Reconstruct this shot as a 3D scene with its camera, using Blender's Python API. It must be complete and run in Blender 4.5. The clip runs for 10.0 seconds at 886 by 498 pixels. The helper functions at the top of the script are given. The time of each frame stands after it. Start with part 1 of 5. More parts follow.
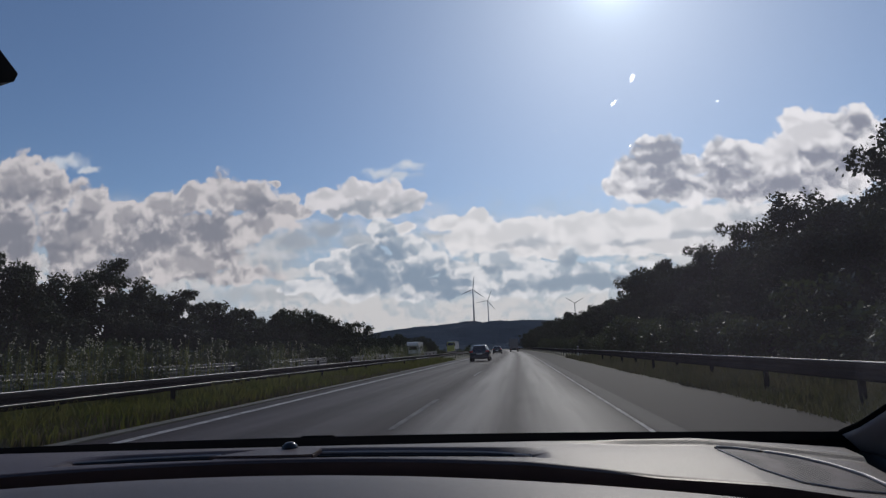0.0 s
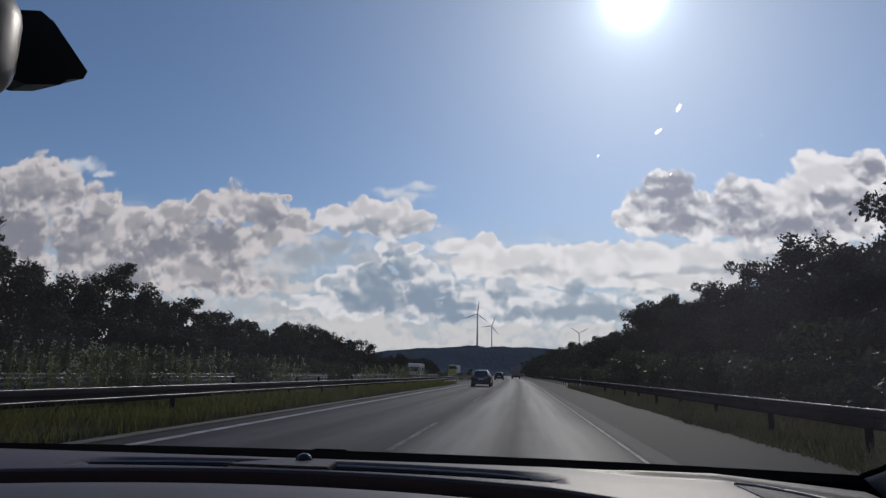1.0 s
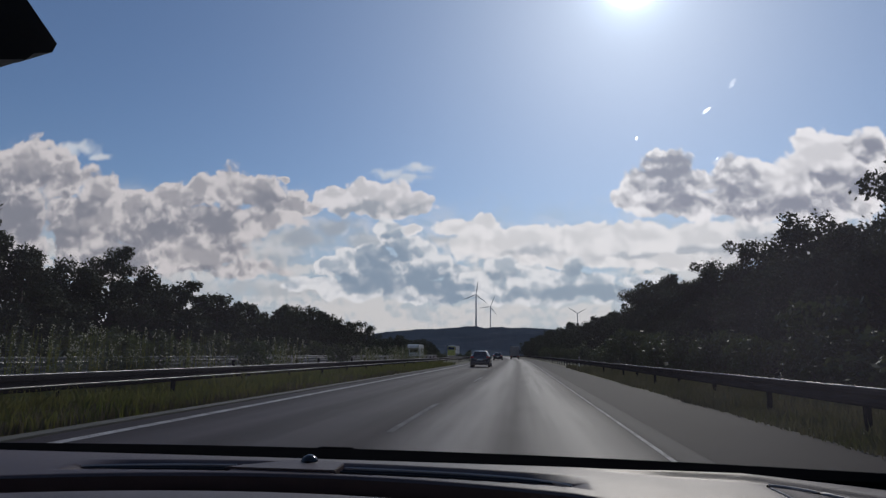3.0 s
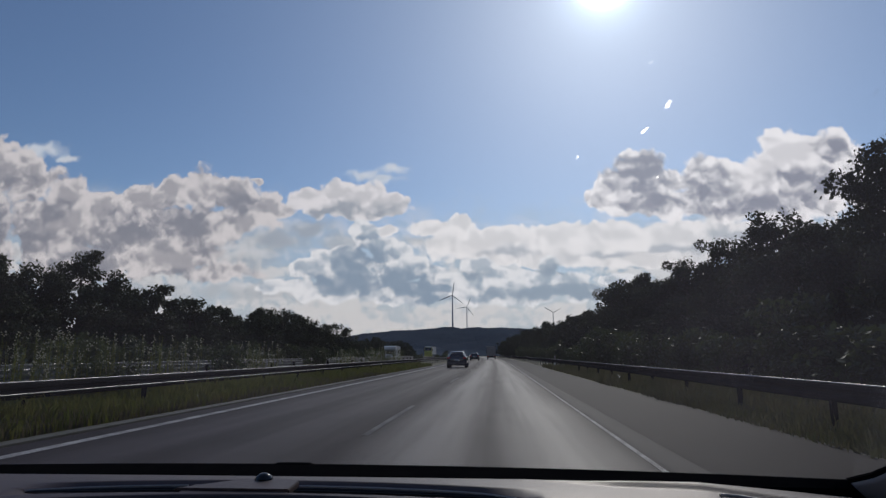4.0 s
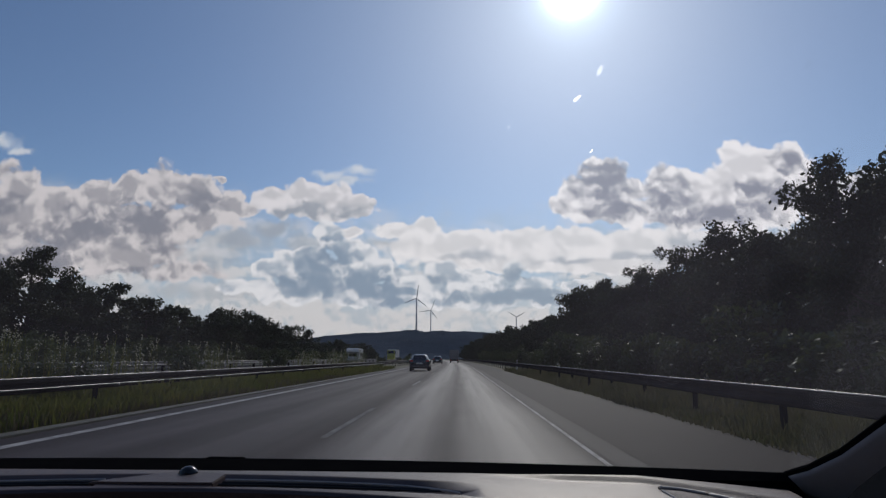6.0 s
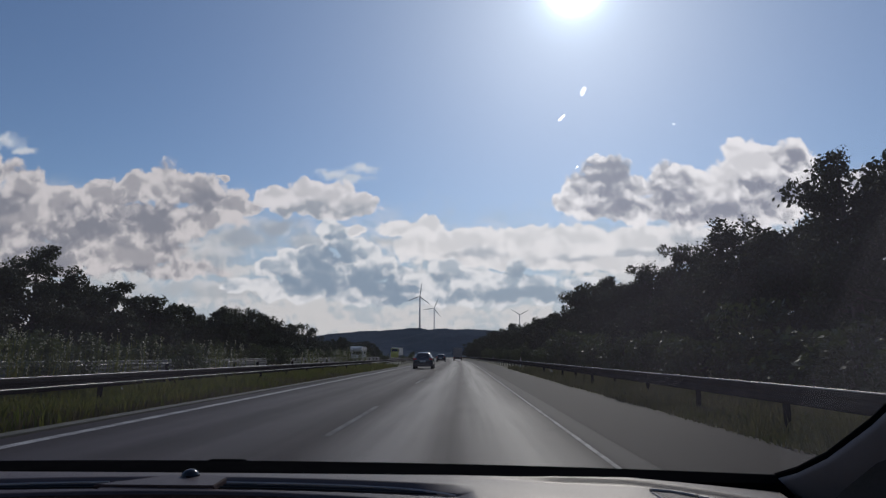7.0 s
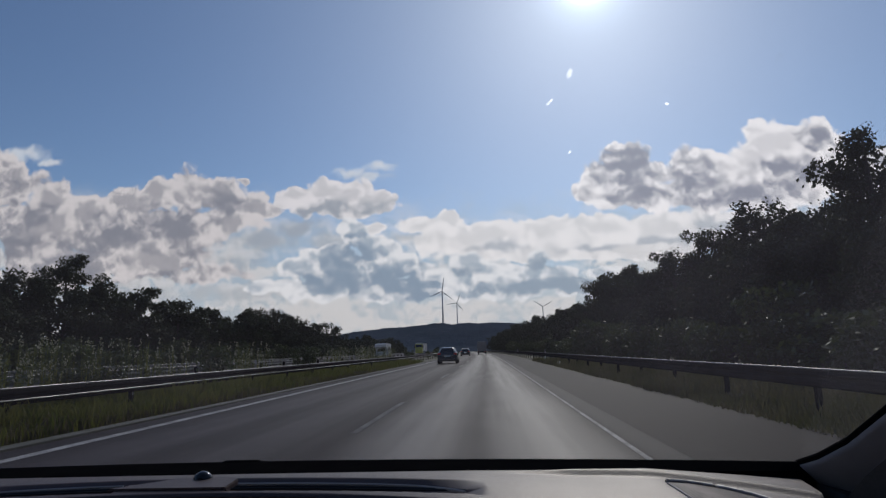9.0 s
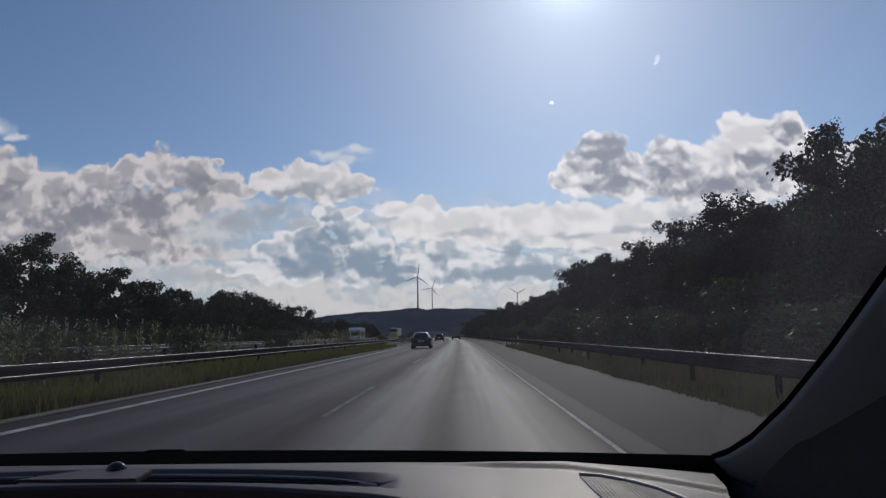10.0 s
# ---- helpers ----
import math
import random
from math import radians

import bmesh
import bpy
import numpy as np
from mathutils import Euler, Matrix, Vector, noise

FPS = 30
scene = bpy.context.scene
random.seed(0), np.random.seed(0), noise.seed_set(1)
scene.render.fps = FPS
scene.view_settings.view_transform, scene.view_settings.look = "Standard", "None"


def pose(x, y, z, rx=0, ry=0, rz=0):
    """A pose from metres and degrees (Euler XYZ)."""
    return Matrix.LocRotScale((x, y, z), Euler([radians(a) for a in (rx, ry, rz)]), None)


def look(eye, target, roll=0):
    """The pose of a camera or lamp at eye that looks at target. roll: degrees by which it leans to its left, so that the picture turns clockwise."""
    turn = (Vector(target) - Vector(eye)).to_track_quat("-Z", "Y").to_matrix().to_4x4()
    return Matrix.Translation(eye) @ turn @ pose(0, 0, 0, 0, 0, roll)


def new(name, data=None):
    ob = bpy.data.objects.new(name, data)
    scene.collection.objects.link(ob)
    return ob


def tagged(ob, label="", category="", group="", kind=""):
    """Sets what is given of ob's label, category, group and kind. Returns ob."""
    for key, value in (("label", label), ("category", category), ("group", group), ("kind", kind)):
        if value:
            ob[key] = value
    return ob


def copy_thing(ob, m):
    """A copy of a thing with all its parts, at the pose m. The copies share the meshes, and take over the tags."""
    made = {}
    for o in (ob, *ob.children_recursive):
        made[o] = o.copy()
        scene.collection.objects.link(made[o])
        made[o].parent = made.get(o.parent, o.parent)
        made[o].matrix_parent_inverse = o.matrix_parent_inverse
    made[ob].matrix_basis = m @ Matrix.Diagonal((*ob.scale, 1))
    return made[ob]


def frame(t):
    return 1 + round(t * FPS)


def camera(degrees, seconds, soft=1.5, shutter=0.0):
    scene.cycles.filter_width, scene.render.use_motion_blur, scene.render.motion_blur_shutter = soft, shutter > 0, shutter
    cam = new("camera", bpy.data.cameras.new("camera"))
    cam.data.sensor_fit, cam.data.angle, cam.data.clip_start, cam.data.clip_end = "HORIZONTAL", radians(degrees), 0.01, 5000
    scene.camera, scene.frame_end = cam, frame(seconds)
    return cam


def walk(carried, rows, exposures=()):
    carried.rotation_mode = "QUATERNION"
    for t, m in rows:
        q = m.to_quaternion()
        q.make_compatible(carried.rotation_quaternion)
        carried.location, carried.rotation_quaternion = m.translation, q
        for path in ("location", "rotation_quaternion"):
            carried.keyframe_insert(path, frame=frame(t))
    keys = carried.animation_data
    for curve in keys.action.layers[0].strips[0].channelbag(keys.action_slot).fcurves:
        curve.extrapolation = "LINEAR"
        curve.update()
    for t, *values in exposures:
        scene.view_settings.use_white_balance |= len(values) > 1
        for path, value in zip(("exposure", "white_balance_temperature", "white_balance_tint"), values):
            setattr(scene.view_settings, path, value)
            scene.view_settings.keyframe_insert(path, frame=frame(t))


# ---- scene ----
cam = camera(70.72, 10.0, soft=1.35)
walk(cam, [
    (0.0, pose(0.294, -0.039, 1.167, 99.18, 2.29, 6.88)),
    (0.5, pose(0.271, -0.052, 1.180, 101.52, 0.08, 6.75)),
    (1.0, pose(0.271, -0.045, 1.162, 101.23, -0.95, 6.99)),
    (1.5, pose(0.283, -0.021, 1.169, 102.36, 0.16, 7.01)),
    (2.0, pose(0.260, -0.012, 1.181, 102.90, -1.00, 5.08)),
    (2.5, pose(0.258, -0.014, 1.181, 102.04, -0.49, 6.57)),
    (2.7, pose(0.246, -0.010, 1.180, 100.67, -0.82, 7.14)),
    (3.8, pose(0.270, 0.011, 1.183, 98.84, 0.37, 5.21)),
    (4.0, pose(0.273, 0.005, 1.195, 99.60, 0.31, 4.82)),
    (4.5, pose(0.280, 0.012, 1.178, 99.79, -0.00, 3.58)),
    (5.0, pose(0.275, 0.012, 1.192, 100.25, -0.85, 2.51)),
    (5.5, pose(0.278, 0.031, 1.180, 100.06, -0.45, 1.70)),
    (5.7, pose(0.289, 0.033, 1.179, 99.87, -0.24, 1.44)),
    (6.8, pose(0.306, 0.035, 1.179, 99.98, -0.12, 1.75)),
    (7.0, pose(0.308, 0.018, 1.187, 99.70, -0.11, 1.80)),
    (7.5, pose(0.310, 0.027, 1.191, 99.56, 0.11, 2.31)),
    (8.0, pose(0.320, 0.024, 1.197, 100.69, 0.52, 2.91)),
    (8.5, pose(0.327, 0.027, 1.186, 99.80, 1.58, 3.07)),
    (9.0, pose(0.327, 0.028, 1.187, 99.25, 1.71, 4.01)),
    (9.5, pose(0.351, 0.038, 1.195, 97.93, 1.24, 2.88)),
    (10.0, pose(0.386, 0.036, 1.194, 97.85, 0.95, 1.68)),
], exposures=[(0.0, 0.0), (10.0, 0.0)])

# ---- sky, clouds and sun ----
SUN_EL, SUN_AZ = radians(32.0), radians(11.1)      # azimuth from +y towards +x
SUN = Vector((math.sin(SUN_AZ) * math.cos(SUN_EL), math.cos(SUN_AZ) * math.cos(SUN_EL), math.sin(SUN_EL)))

world = bpy.data.worlds.new("sky")
scene.world = world
world.use_nodes = True
wt = world.node_tree
wt.nodes.clear()


class Graph:
    """Short hand for wiring nodes."""

    def __init__(self, tree):
        self.tree = tree

    def put(self, kind, operation=""):
        n = self.tree.nodes.new(kind)
        if operation:
            n.operation = operation
        return n

    def join(self, source, target):
        if isinstance(source, bpy.types.NodeSocket):
            self.tree.links.new(source, target)
        else:
            target.default_value = source

    def math(self, op, a, b=0.0, c=0.0, clamp=False):
        n = self.put("ShaderNodeMath", op)
        n.use_clamp = clamp
        for k, v in enumerate((a, b, c)):
            self.join(v, n.inputs[k])
        return n.outputs[0]

    def vec(self, op, a, b=(0, 0, 0), c=(0, 0, 0)):
        n = self.put("ShaderNodeVectorMath", op)
        for k, v in enumerate((a, b, c)):
            if op == "SCALE" and k == 1:
                self.join(v, n.inputs["Scale"])
            elif k < 2 or op == "MULTIPLY_ADD":
                self.join(v, n.inputs[k])
        return n.outputs["Value"] if op in ("LENGTH", "DOT_PRODUCT") else n.outputs[0]

    def smooth(self, v, lo, hi, a=0.0, b=1.0):
        n = self.put("ShaderNodeMapRange")
        n.interpolation_type = "SMOOTHSTEP"
        for k, x in enumerate((v, lo, hi, a, b)):
            self.join(x, n.inputs[k])
        return n.outputs[0]

    def mix(self, f, a, b):
        n = self.put("ShaderNodeMix")
        n.data_type = "RGBA"
        self.join(f, n.inputs[0])
        self.join(a, n.inputs[6])
        self.join(b, n.inputs[7])
        return n.outputs[2]

    def noise(self, v, scale, detail=4.0, rough=0.55, colour=False):
        n = self.put("ShaderNodeTexNoise")
        n.noise_dimensions = "2D" if self.tree == wt else "3D"
        self.join(v, n.inputs["Vector"])
        n.inputs["Scale"].default_value, n.inputs["Detail"].default_value = scale, detail
        n.inputs["Roughness"].default_value = rough
        return n.outputs["Color" if colour else "Fac"]


# cumulus groups: (across, up, half width, half height), as tangents of the angles from straight ahead
CLOUD_WISP = [(-0.214, 0.293, 0.030, 0.012), (-0.161, 0.300, 0.025, 0.013), (-0.175, 0.283, 0.043, 0.009), (-0.778, 0.352, 0.060, 0.016), (-0.727,
    0.338, 0.030, 0.008)]
CLOUD_VEIL = [(-0.361, 0.186, 0.085, 0.029), (-0.305, 0.205, 0.066, 0.021), (-0.444, 0.149, 0.104, 0.032), (-0.394, 0.103, 0.186, 0.022), (-0.630, 0.104, 0.208, 0.026), (-0.248, 0.181, 0.056, 0.021), (-0.118, 0.180, 0.055, 0.013)]
CLOUD_LEFT = [(-0.859, 0.314, 0.075, 0.061), (-0.787, 0.295, 0.050, 0.038), (-0.725, 0.273, 0.044, 0.032), (-0.663, 0.247, 0.059, 0.033), (-0.591,
    0.259, 0.049, 0.028), (-0.537, 0.268, 0.044, 0.030), (-0.476, 0.274, 0.046, 0.034), (-0.427, 0.264, 0.043, 0.031), (-0.385, 0.247, 0.038, 0.025),
    (-0.354, 0.237, 0.029, 0.015), (-0.728, 0.214, 0.107, 0.059), (-0.611, 0.203, 0.106, 0.049), (-0.496, 0.212, 0.096, 0.044), (-0.410, 0.220, 0.057,
    0.025), (-0.395, 0.286, 0.013, 0.006), (-0.540, 0.164, 0.105, 0.036), (-0.692, 0.151, 0.115, 0.034), (-0.453, 0.135, 0.066, 0.017), (-0.905,
    0.216, 0.118, 0.109)]
CLOUD_LEFT_DARK = [(-0.609, 0.211, 0.050, 0.025), (-0.512, 0.214, 0.046, 0.029), (-0.422, 0.248, 0.025, 0.021), (-0.685, 0.168, 0.067, 0.019),
    (-0.537, 0.125, 0.047, 0.011), (-0.764, 0.185, 0.058, 0.021), (-0.465, 0.173, 0.038, 0.013), (-0.751, 0.244, 0.026, 0.018), (-0.868, 0.235, 0.079,
    0.059)]
CLOUD_MID = [(-0.307, 0.256, 0.034, 0.016), (-0.262, 0.259, 0.040, 0.023), (-0.214, 0.257, 0.042, 0.023), (-0.175, 0.242, 0.032, 0.019), (-0.221,
    0.233, 0.085, 0.016)]
CLOUD_MID_DARK = [(-0.250, 0.232, 0.047, 0.012), (-0.184, 0.229, 0.028, 0.009)]
CLOUD_LOW = [(-0.207, 0.192, 0.021, 0.025), (-0.184, 0.171, 0.024, 0.017), (-0.154, 0.161, 0.022, 0.013), (-0.126, 0.144, 0.026, 0.015), (-0.097,
    0.131, 0.020, 0.013), (-0.238, 0.157, 0.028, 0.017), (-0.275, 0.155, 0.024, 0.017), (-0.312, 0.136, 0.028, 0.015), (-0.200, 0.134, 0.101, 0.030),
    (-0.245, 0.102, 0.083, 0.018), (-0.126, 0.096, 0.091, 0.020), (-0.348, 0.111, 0.037, 0.011)]
CLOUD_LOW_DARK = [(-0.210, 0.150, 0.037, 0.024), (-0.246, 0.115, 0.065, 0.017), (-0.154, 0.110, 0.082, 0.024), (-0.098, 0.087, 0.055, 0.013), (-0.211,
    0.185, 0.007, 0.009)]
CLOUD_FAR = [(-0.033, 0.136, 0.031, 0.016), (-0.048, 0.116, 0.036, 0.017), (0.002, 0.121, 0.027, 0.013), (0.043, 0.123, 0.024, 0.011), (0.089, 0.140,
    0.020, 0.014), (0.081, 0.118, 0.041, 0.016), (0.115, 0.113, 0.031, 0.015), (0.047, 0.095, 0.099, 0.020), (0.136, 0.090, 0.054, 0.016), (-0.035,
    0.087, 0.054, 0.013), (0.191, 0.113, 0.027, 0.008)]
CLOUD_FAR_DARK = [(-0.030, 0.123, 0.020, 0.008), (0.088, 0.132, 0.016, 0.009), (0.047, 0.095, 0.063, 0.014), (0.119, 0.093, 0.045, 0.014), (-0.117,
    0.078, 0.045, 0.007)]
CLOUD_BAND = [(-0.051, 0.205, 0.026, 0.016), (-0.095, 0.200, 0.051, 0.013), (-0.025, 0.179, 0.101, 0.024), (0.094, 0.182, 0.109, 0.021), (0.212,
    0.181, 0.099, 0.024), (0.319, 0.176, 0.098, 0.033), (0.066, 0.155, 0.145, 0.020), (0.228, 0.149, 0.134, 0.018), (-0.174, 0.197, 0.019, 0.009),
    (0.452, 0.165, 0.106, 0.037)]
CLOUD_BAND_DARK = [(0.283, 0.162, 0.054, 0.006), (0.175, 0.154, 0.045, 0.005), (0.030, 0.161, 0.046, 0.006), (0.369, 0.180, 0.036, 0.013)]
CLOUD_RIGHT = [(0.234, 0.278, 0.044, 0.038), (0.193, 0.266, 0.031, 0.029), (0.178, 0.240, 0.033, 0.021), (0.279, 0.268, 0.033, 0.025), (0.330, 0.277,
    0.031, 0.031), (0.375, 0.273, 0.033, 0.025), (0.421, 0.285, 0.036, 0.029), (0.453, 0.313, 0.038, 0.039), (0.492, 0.316, 0.029, 0.025), (0.525,
    0.306, 0.039, 0.036), (0.553, 0.277, 0.027, 0.032), (0.260, 0.234, 0.081, 0.026), (0.359, 0.238, 0.090, 0.034), (0.468, 0.253, 0.098, 0.052),
    (0.566, 0.252, 0.053, 0.038)]
CLOUD_RIGHT_DARK = [(0.238, 0.265, 0.042, 0.038), (0.255, 0.237, 0.054, 0.017), (0.333, 0.248, 0.031, 0.036), (0.367, 0.223, 0.054, 0.015), (0.422,
    0.230, 0.063, 0.015), (0.527, 0.309, 0.022, 0.015), (0.469, 0.267, 0.036, 0.011), (0.517, 0.252, 0.027, 0.013)]
CLOUD_EAST = [(0.630, 0.264, 0.054, 0.034), (0.681, 0.281, 0.039, 0.028), (0.737, 0.261, 0.053, 0.047), (0.608, 0.227, 0.080, 0.028), (0.677, 0.207,
    0.080, 0.037), (0.802, 0.213, 0.123, 0.074), (0.557, 0.256, 0.036, 0.023)]
CLOUD_EAST_DARK = [(0.620, 0.255, 0.036, 0.015), (0.665, 0.263, 0.027, 0.017), (0.715, 0.224, 0.053, 0.019), (0.606, 0.208, 0.053, 0.011)]

g = Graph(wt)
direction = g.put("ShaderNodeTexCoord").outputs["Generated"]
sep = g.put("ShaderNodeSeparateXYZ")
g.join(direction, sep.inputs[0])
ahead = g.math("ADD", g.math("ABSOLUTE", sep.outputs[1]), 0.02)
comb = g.put("ShaderNodeCombineXYZ")
g.join(g.math("DIVIDE", sep.outputs[0], ahead), comb.inputs[0])
g.join(g.math("DIVIDE", sep.outputs[2], ahead), comb.inputs[1])
flat = comb.outputs[0]
warp = g.vec("SUBTRACT", g.noise(flat, 13.0, 4.0, 0.6, True), (0.5, 0.5, 0.5))
puffy = g.vec("MULTIPLY_ADD", warp, (0.034, 0.026, 0.0), flat)
curl = g.vec("SUBTRACT", g.noise(flat, 46.0, 4.0, 0.6, True), (0.5, 0.5, 0.5))
puffy = g.vec("MULTIPLY_ADD", curl, (0.014, 0.011, 0.0), puffy)


def billow(where):
    """Rounded heaps at three sizes."""
    total = 0.0
    for scale, gain in ((21.0, 0.42), (50.0, 0.26)):
        v = g.put("ShaderNodeTexVoronoi")
        v.voronoi_dimensions = "2D"
        g.join(where, v.inputs["Vector"])
        v.inputs["Scale"].default_value = scale
        total = g.math("MULTIPLY_ADD", g.math("SUBTRACT", 0.42, v.outputs["Distance"]), gain, total)
    return total


fbm = g.noise(puffy, 30.0, 6.0, 0.62)
fbm_sun = g.noise(g.vec("ADD", puffy, (0.003, 0.009, 0.0)), 30.0, 6.0, 0.62)
middling = g.noise(puffy, 15.0, 4.0, 0.6)
heaps = billow(puffy)
heaps_sun = billow(g.vec("ADD", puffy, (0.003, 0.008, 0.0)))
broad = g.noise(g.vec("MULTIPLY", flat, (1.0, 2.6, 1.0)), 6.0, 4.0, 0.55)
relief = g.math("MULTIPLY_ADD", g.math("SUBTRACT", fbm, fbm_sun), 1.5, g.math("MULTIPLY", g.math("SUBTRACT", heaps, heaps_sun), 1.5))

sky = g.put("ShaderNodeTexSky")
sky.sky_type, sky.sun_disc, sky.sun_elevation, sky.sun_rotation = "NISHITA", False, SUN_EL, SUN_AZ
sky.altitude, sky.air_density, sky.dust_density, sky.ozone_density = 200.0, 1.0, 0.4, 2.6
light = g.put("ShaderNodeBackground")
light.inputs[1].default_value = 0.063
g.join(g.vec("MULTIPLY", sky.outputs[0], (0.93, 1.0, 1.13)), light.inputs[0])
shade = light.outputs[0]


def lay(shade, mask, colour, strength=1.0):
    b = g.put("ShaderNodeBackground")
    g.join(colour, b.inputs[0])
    b.inputs[1].default_value = strength
    m = g.put("ShaderNodeMixShader")
    g.join(mask, m.inputs[0])
    g.join(shade, m.inputs[1])
    g.join(b.outputs[0], m.inputs[2])
    return m.outputs[0]


def heap_field(puffs, where):
    """How deep a direction lies inside a group of puffs: 1 at a puff's middle, 0 at its edge."""
    near = None
    for cx, cy, rx, ry in puffs:
        d = g.vec("LENGTH", g.vec("MULTIPLY_ADD", where, (1 / rx, 1 / ry, 0.0), (-cx / rx, -cy / ry, 0.0)))
        near = d if near is None else g.math("SMOOTH_MIN", near, d, 0.22)
    return g.math("SUBTRACT", 1.0, near)


def cloud(shade, puffs, bellies, rim, body, core, ragged=0.7, opacity=0.95, soft=0.16, gloom=1.0):
    """One cumulus group: a lumpy outline, a bright thin rim, a paler body and grey bellies where the cloud is thick."""
    lumps = g.math("MULTIPLY_ADD", g.math("SUBTRACT", fbm, 0.5), ragged, heaps)
    depth = g.math("ADD", g.math("ADD", heap_field(puffs, puffy), 0.13), lumps)
    mask = g.math("MULTIPLY", g.smooth(depth, 0.0, soft), opacity)
    uneven = g.math("MULTIPLY_ADD", g.math("SUBTRACT", g.math("MULTIPLY_ADD", fbm, 0.55, middling), 0.775), 1.5, g.math("MULTIPLY", relief, -1.7))
    inner = g.smooth(g.math("ADD", depth, uneven), 0.12, 0.95)
    dark = g.math("MULTIPLY", g.smooth(g.math("ADD", heap_field(bellies, puffy), g.math("MULTIPLY_ADD", heaps, -0.3, uneven)), -0.75, 0.75), gloom)
    return lay(shade, mask, g.mix(dark, g.mix(inner, rim, body), core))


haze = g.math("MULTIPLY", g.smooth(g.math("MULTIPLY_ADD", fbm, 0.10, sep.outputs[2]), 0.305, 0.185), g.smooth(broad, 0.25, 0.6, 0.6, 0.95))
shade = lay(shade, haze, g.mix(g.smooth(g.math("MULTIPLY_ADD", relief, 0.8, broad), 0.34, 0.62), (0.37, 0.43, 0.51, 1), (0.60, 0.585, 0.60, 1)))
low = g.math("MULTIPLY", g.smooth(g.math("MULTIPLY_ADD", middling, 0.05, sep.outputs[2]), 0.135, 0.085), 0.9)
shade = lay(shade, low, g.mix(g.smooth(g.math("MULTIPLY_ADD", relief, 0.6, broad), 0.3, 0.6), (0.44, 0.47, 0.52, 1), (0.60, 0.575, 0.585, 1)))
RIM, BODY, CORE = (0.82, 0.775, 0.80, 1), (0.52, 0.495, 0.53, 1), (0.225, 0.225, 0.285, 1)
BLUE_RIM, BLUE_BODY, BLUE_CORE = (0.72, 0.705, 0.735, 1), (0.40, 0.44, 0.51, 1), (0.225, 0.285, 0.375, 1)
shade = cloud(shade, CLOUD_WISP, CLOUD_WISP[2:3], (0.62, 0.65, 0.71, 1), (0.62, 0.63, 0.68, 1), (0.52, 0.55, 0.62, 1), 1.3, 0.85, 0.9)
shade = cloud(shade, CLOUD_BAND, CLOUD_BAND_DARK, (0.78, 0.74, 0.755, 1), (0.63, 0.605, 0.625, 1), (0.40, 0.415, 0.47, 1), 0.8, 0.95, 0.2, 0.9)
shade = cloud(shade, CLOUD_VEIL, CLOUD_VEIL[:2], (0.56, 0.55, 0.575, 1), (0.44, 0.45, 0.485, 1), (0.33, 0.355, 0.405, 1), 1.0, 0.85, 1.0)
shade = cloud(shade, CLOUD_LEFT, CLOUD_LEFT_DARK, (0.62, 0.575, 0.59, 1), (0.36, 0.345, 0.375, 1), (0.20, 0.205, 0.25, 1), 0.8, 0.97, 0.26, 0.85)
shade = cloud(shade, CLOUD_MID, CLOUD_MID_DARK, (0.72, 0.675, 0.695, 1), (0.54, 0.515, 0.54, 1), (0.31, 0.325, 0.37, 1), 0.8, 0.95, 0.24)
shade = cloud(shade, CLOUD_EAST, CLOUD_EAST_DARK, (0.72, 0.685, 0.71, 1), (0.50, 0.48, 0.515, 1), (0.24, 0.24, 0.29, 1), 0.7, 0.95, 0.3)
shade = cloud(shade, CLOUD_RIGHT, CLOUD_RIGHT_DARK, RIM, (0.62, 0.59, 0.62, 1), CORE, 0.6, 0.98, 0.22)
shade = cloud(shade, CLOUD_LOW, CLOUD_LOW_DARK, BLUE_RIM, BLUE_BODY, BLUE_CORE, 0.5, 0.97, 0.16)
shade = cloud(shade, CLOUD_FAR, CLOUD_FAR_DARK, BLUE_RIM, BLUE_BODY, (0.25, 0.305, 0.385, 1), 0.6, 0.95, 0.2)

# the sun's own blaze in the haze round it
towards = g.math("MAXIMUM", g.vec("DOT_PRODUCT", g.vec("NORMALIZE", direction), tuple(SUN)), 0.0)
blaze = 0.0
for power, gain in ((4200.0, 12.0), (600.0, 0.60), (90.0, 0.16), (10.0, 0.155)):
    blaze = g.math("MULTIPLY_ADD", g.math("POWER", towards, power), gain, blaze)
sun_glow = g.put("ShaderNodeBackground")
sun_glow.inputs[0].default_value = (0.82, 0.95, 1.04, 1)
g.join(blaze, sun_glow.inputs[1])
total = g.put("ShaderNodeAddShader")
g.join(shade, total.inputs[0])
g.join(sun_glow.outputs[0], total.inputs[1])
g.join(total.outputs[0], g.put("ShaderNodeOutputWorld").inputs[0])

sun_lamp = new("sun", bpy.data.lights.new("sun", "SUN"))
sun_lamp.data.energy, sun_lamp.data.angle, sun_lamp.data.color = 1.3, radians(0.6), (1.0, 0.94, 0.86)
sun_lamp.matrix_world = look(SUN * 300, (0, 0, 0))


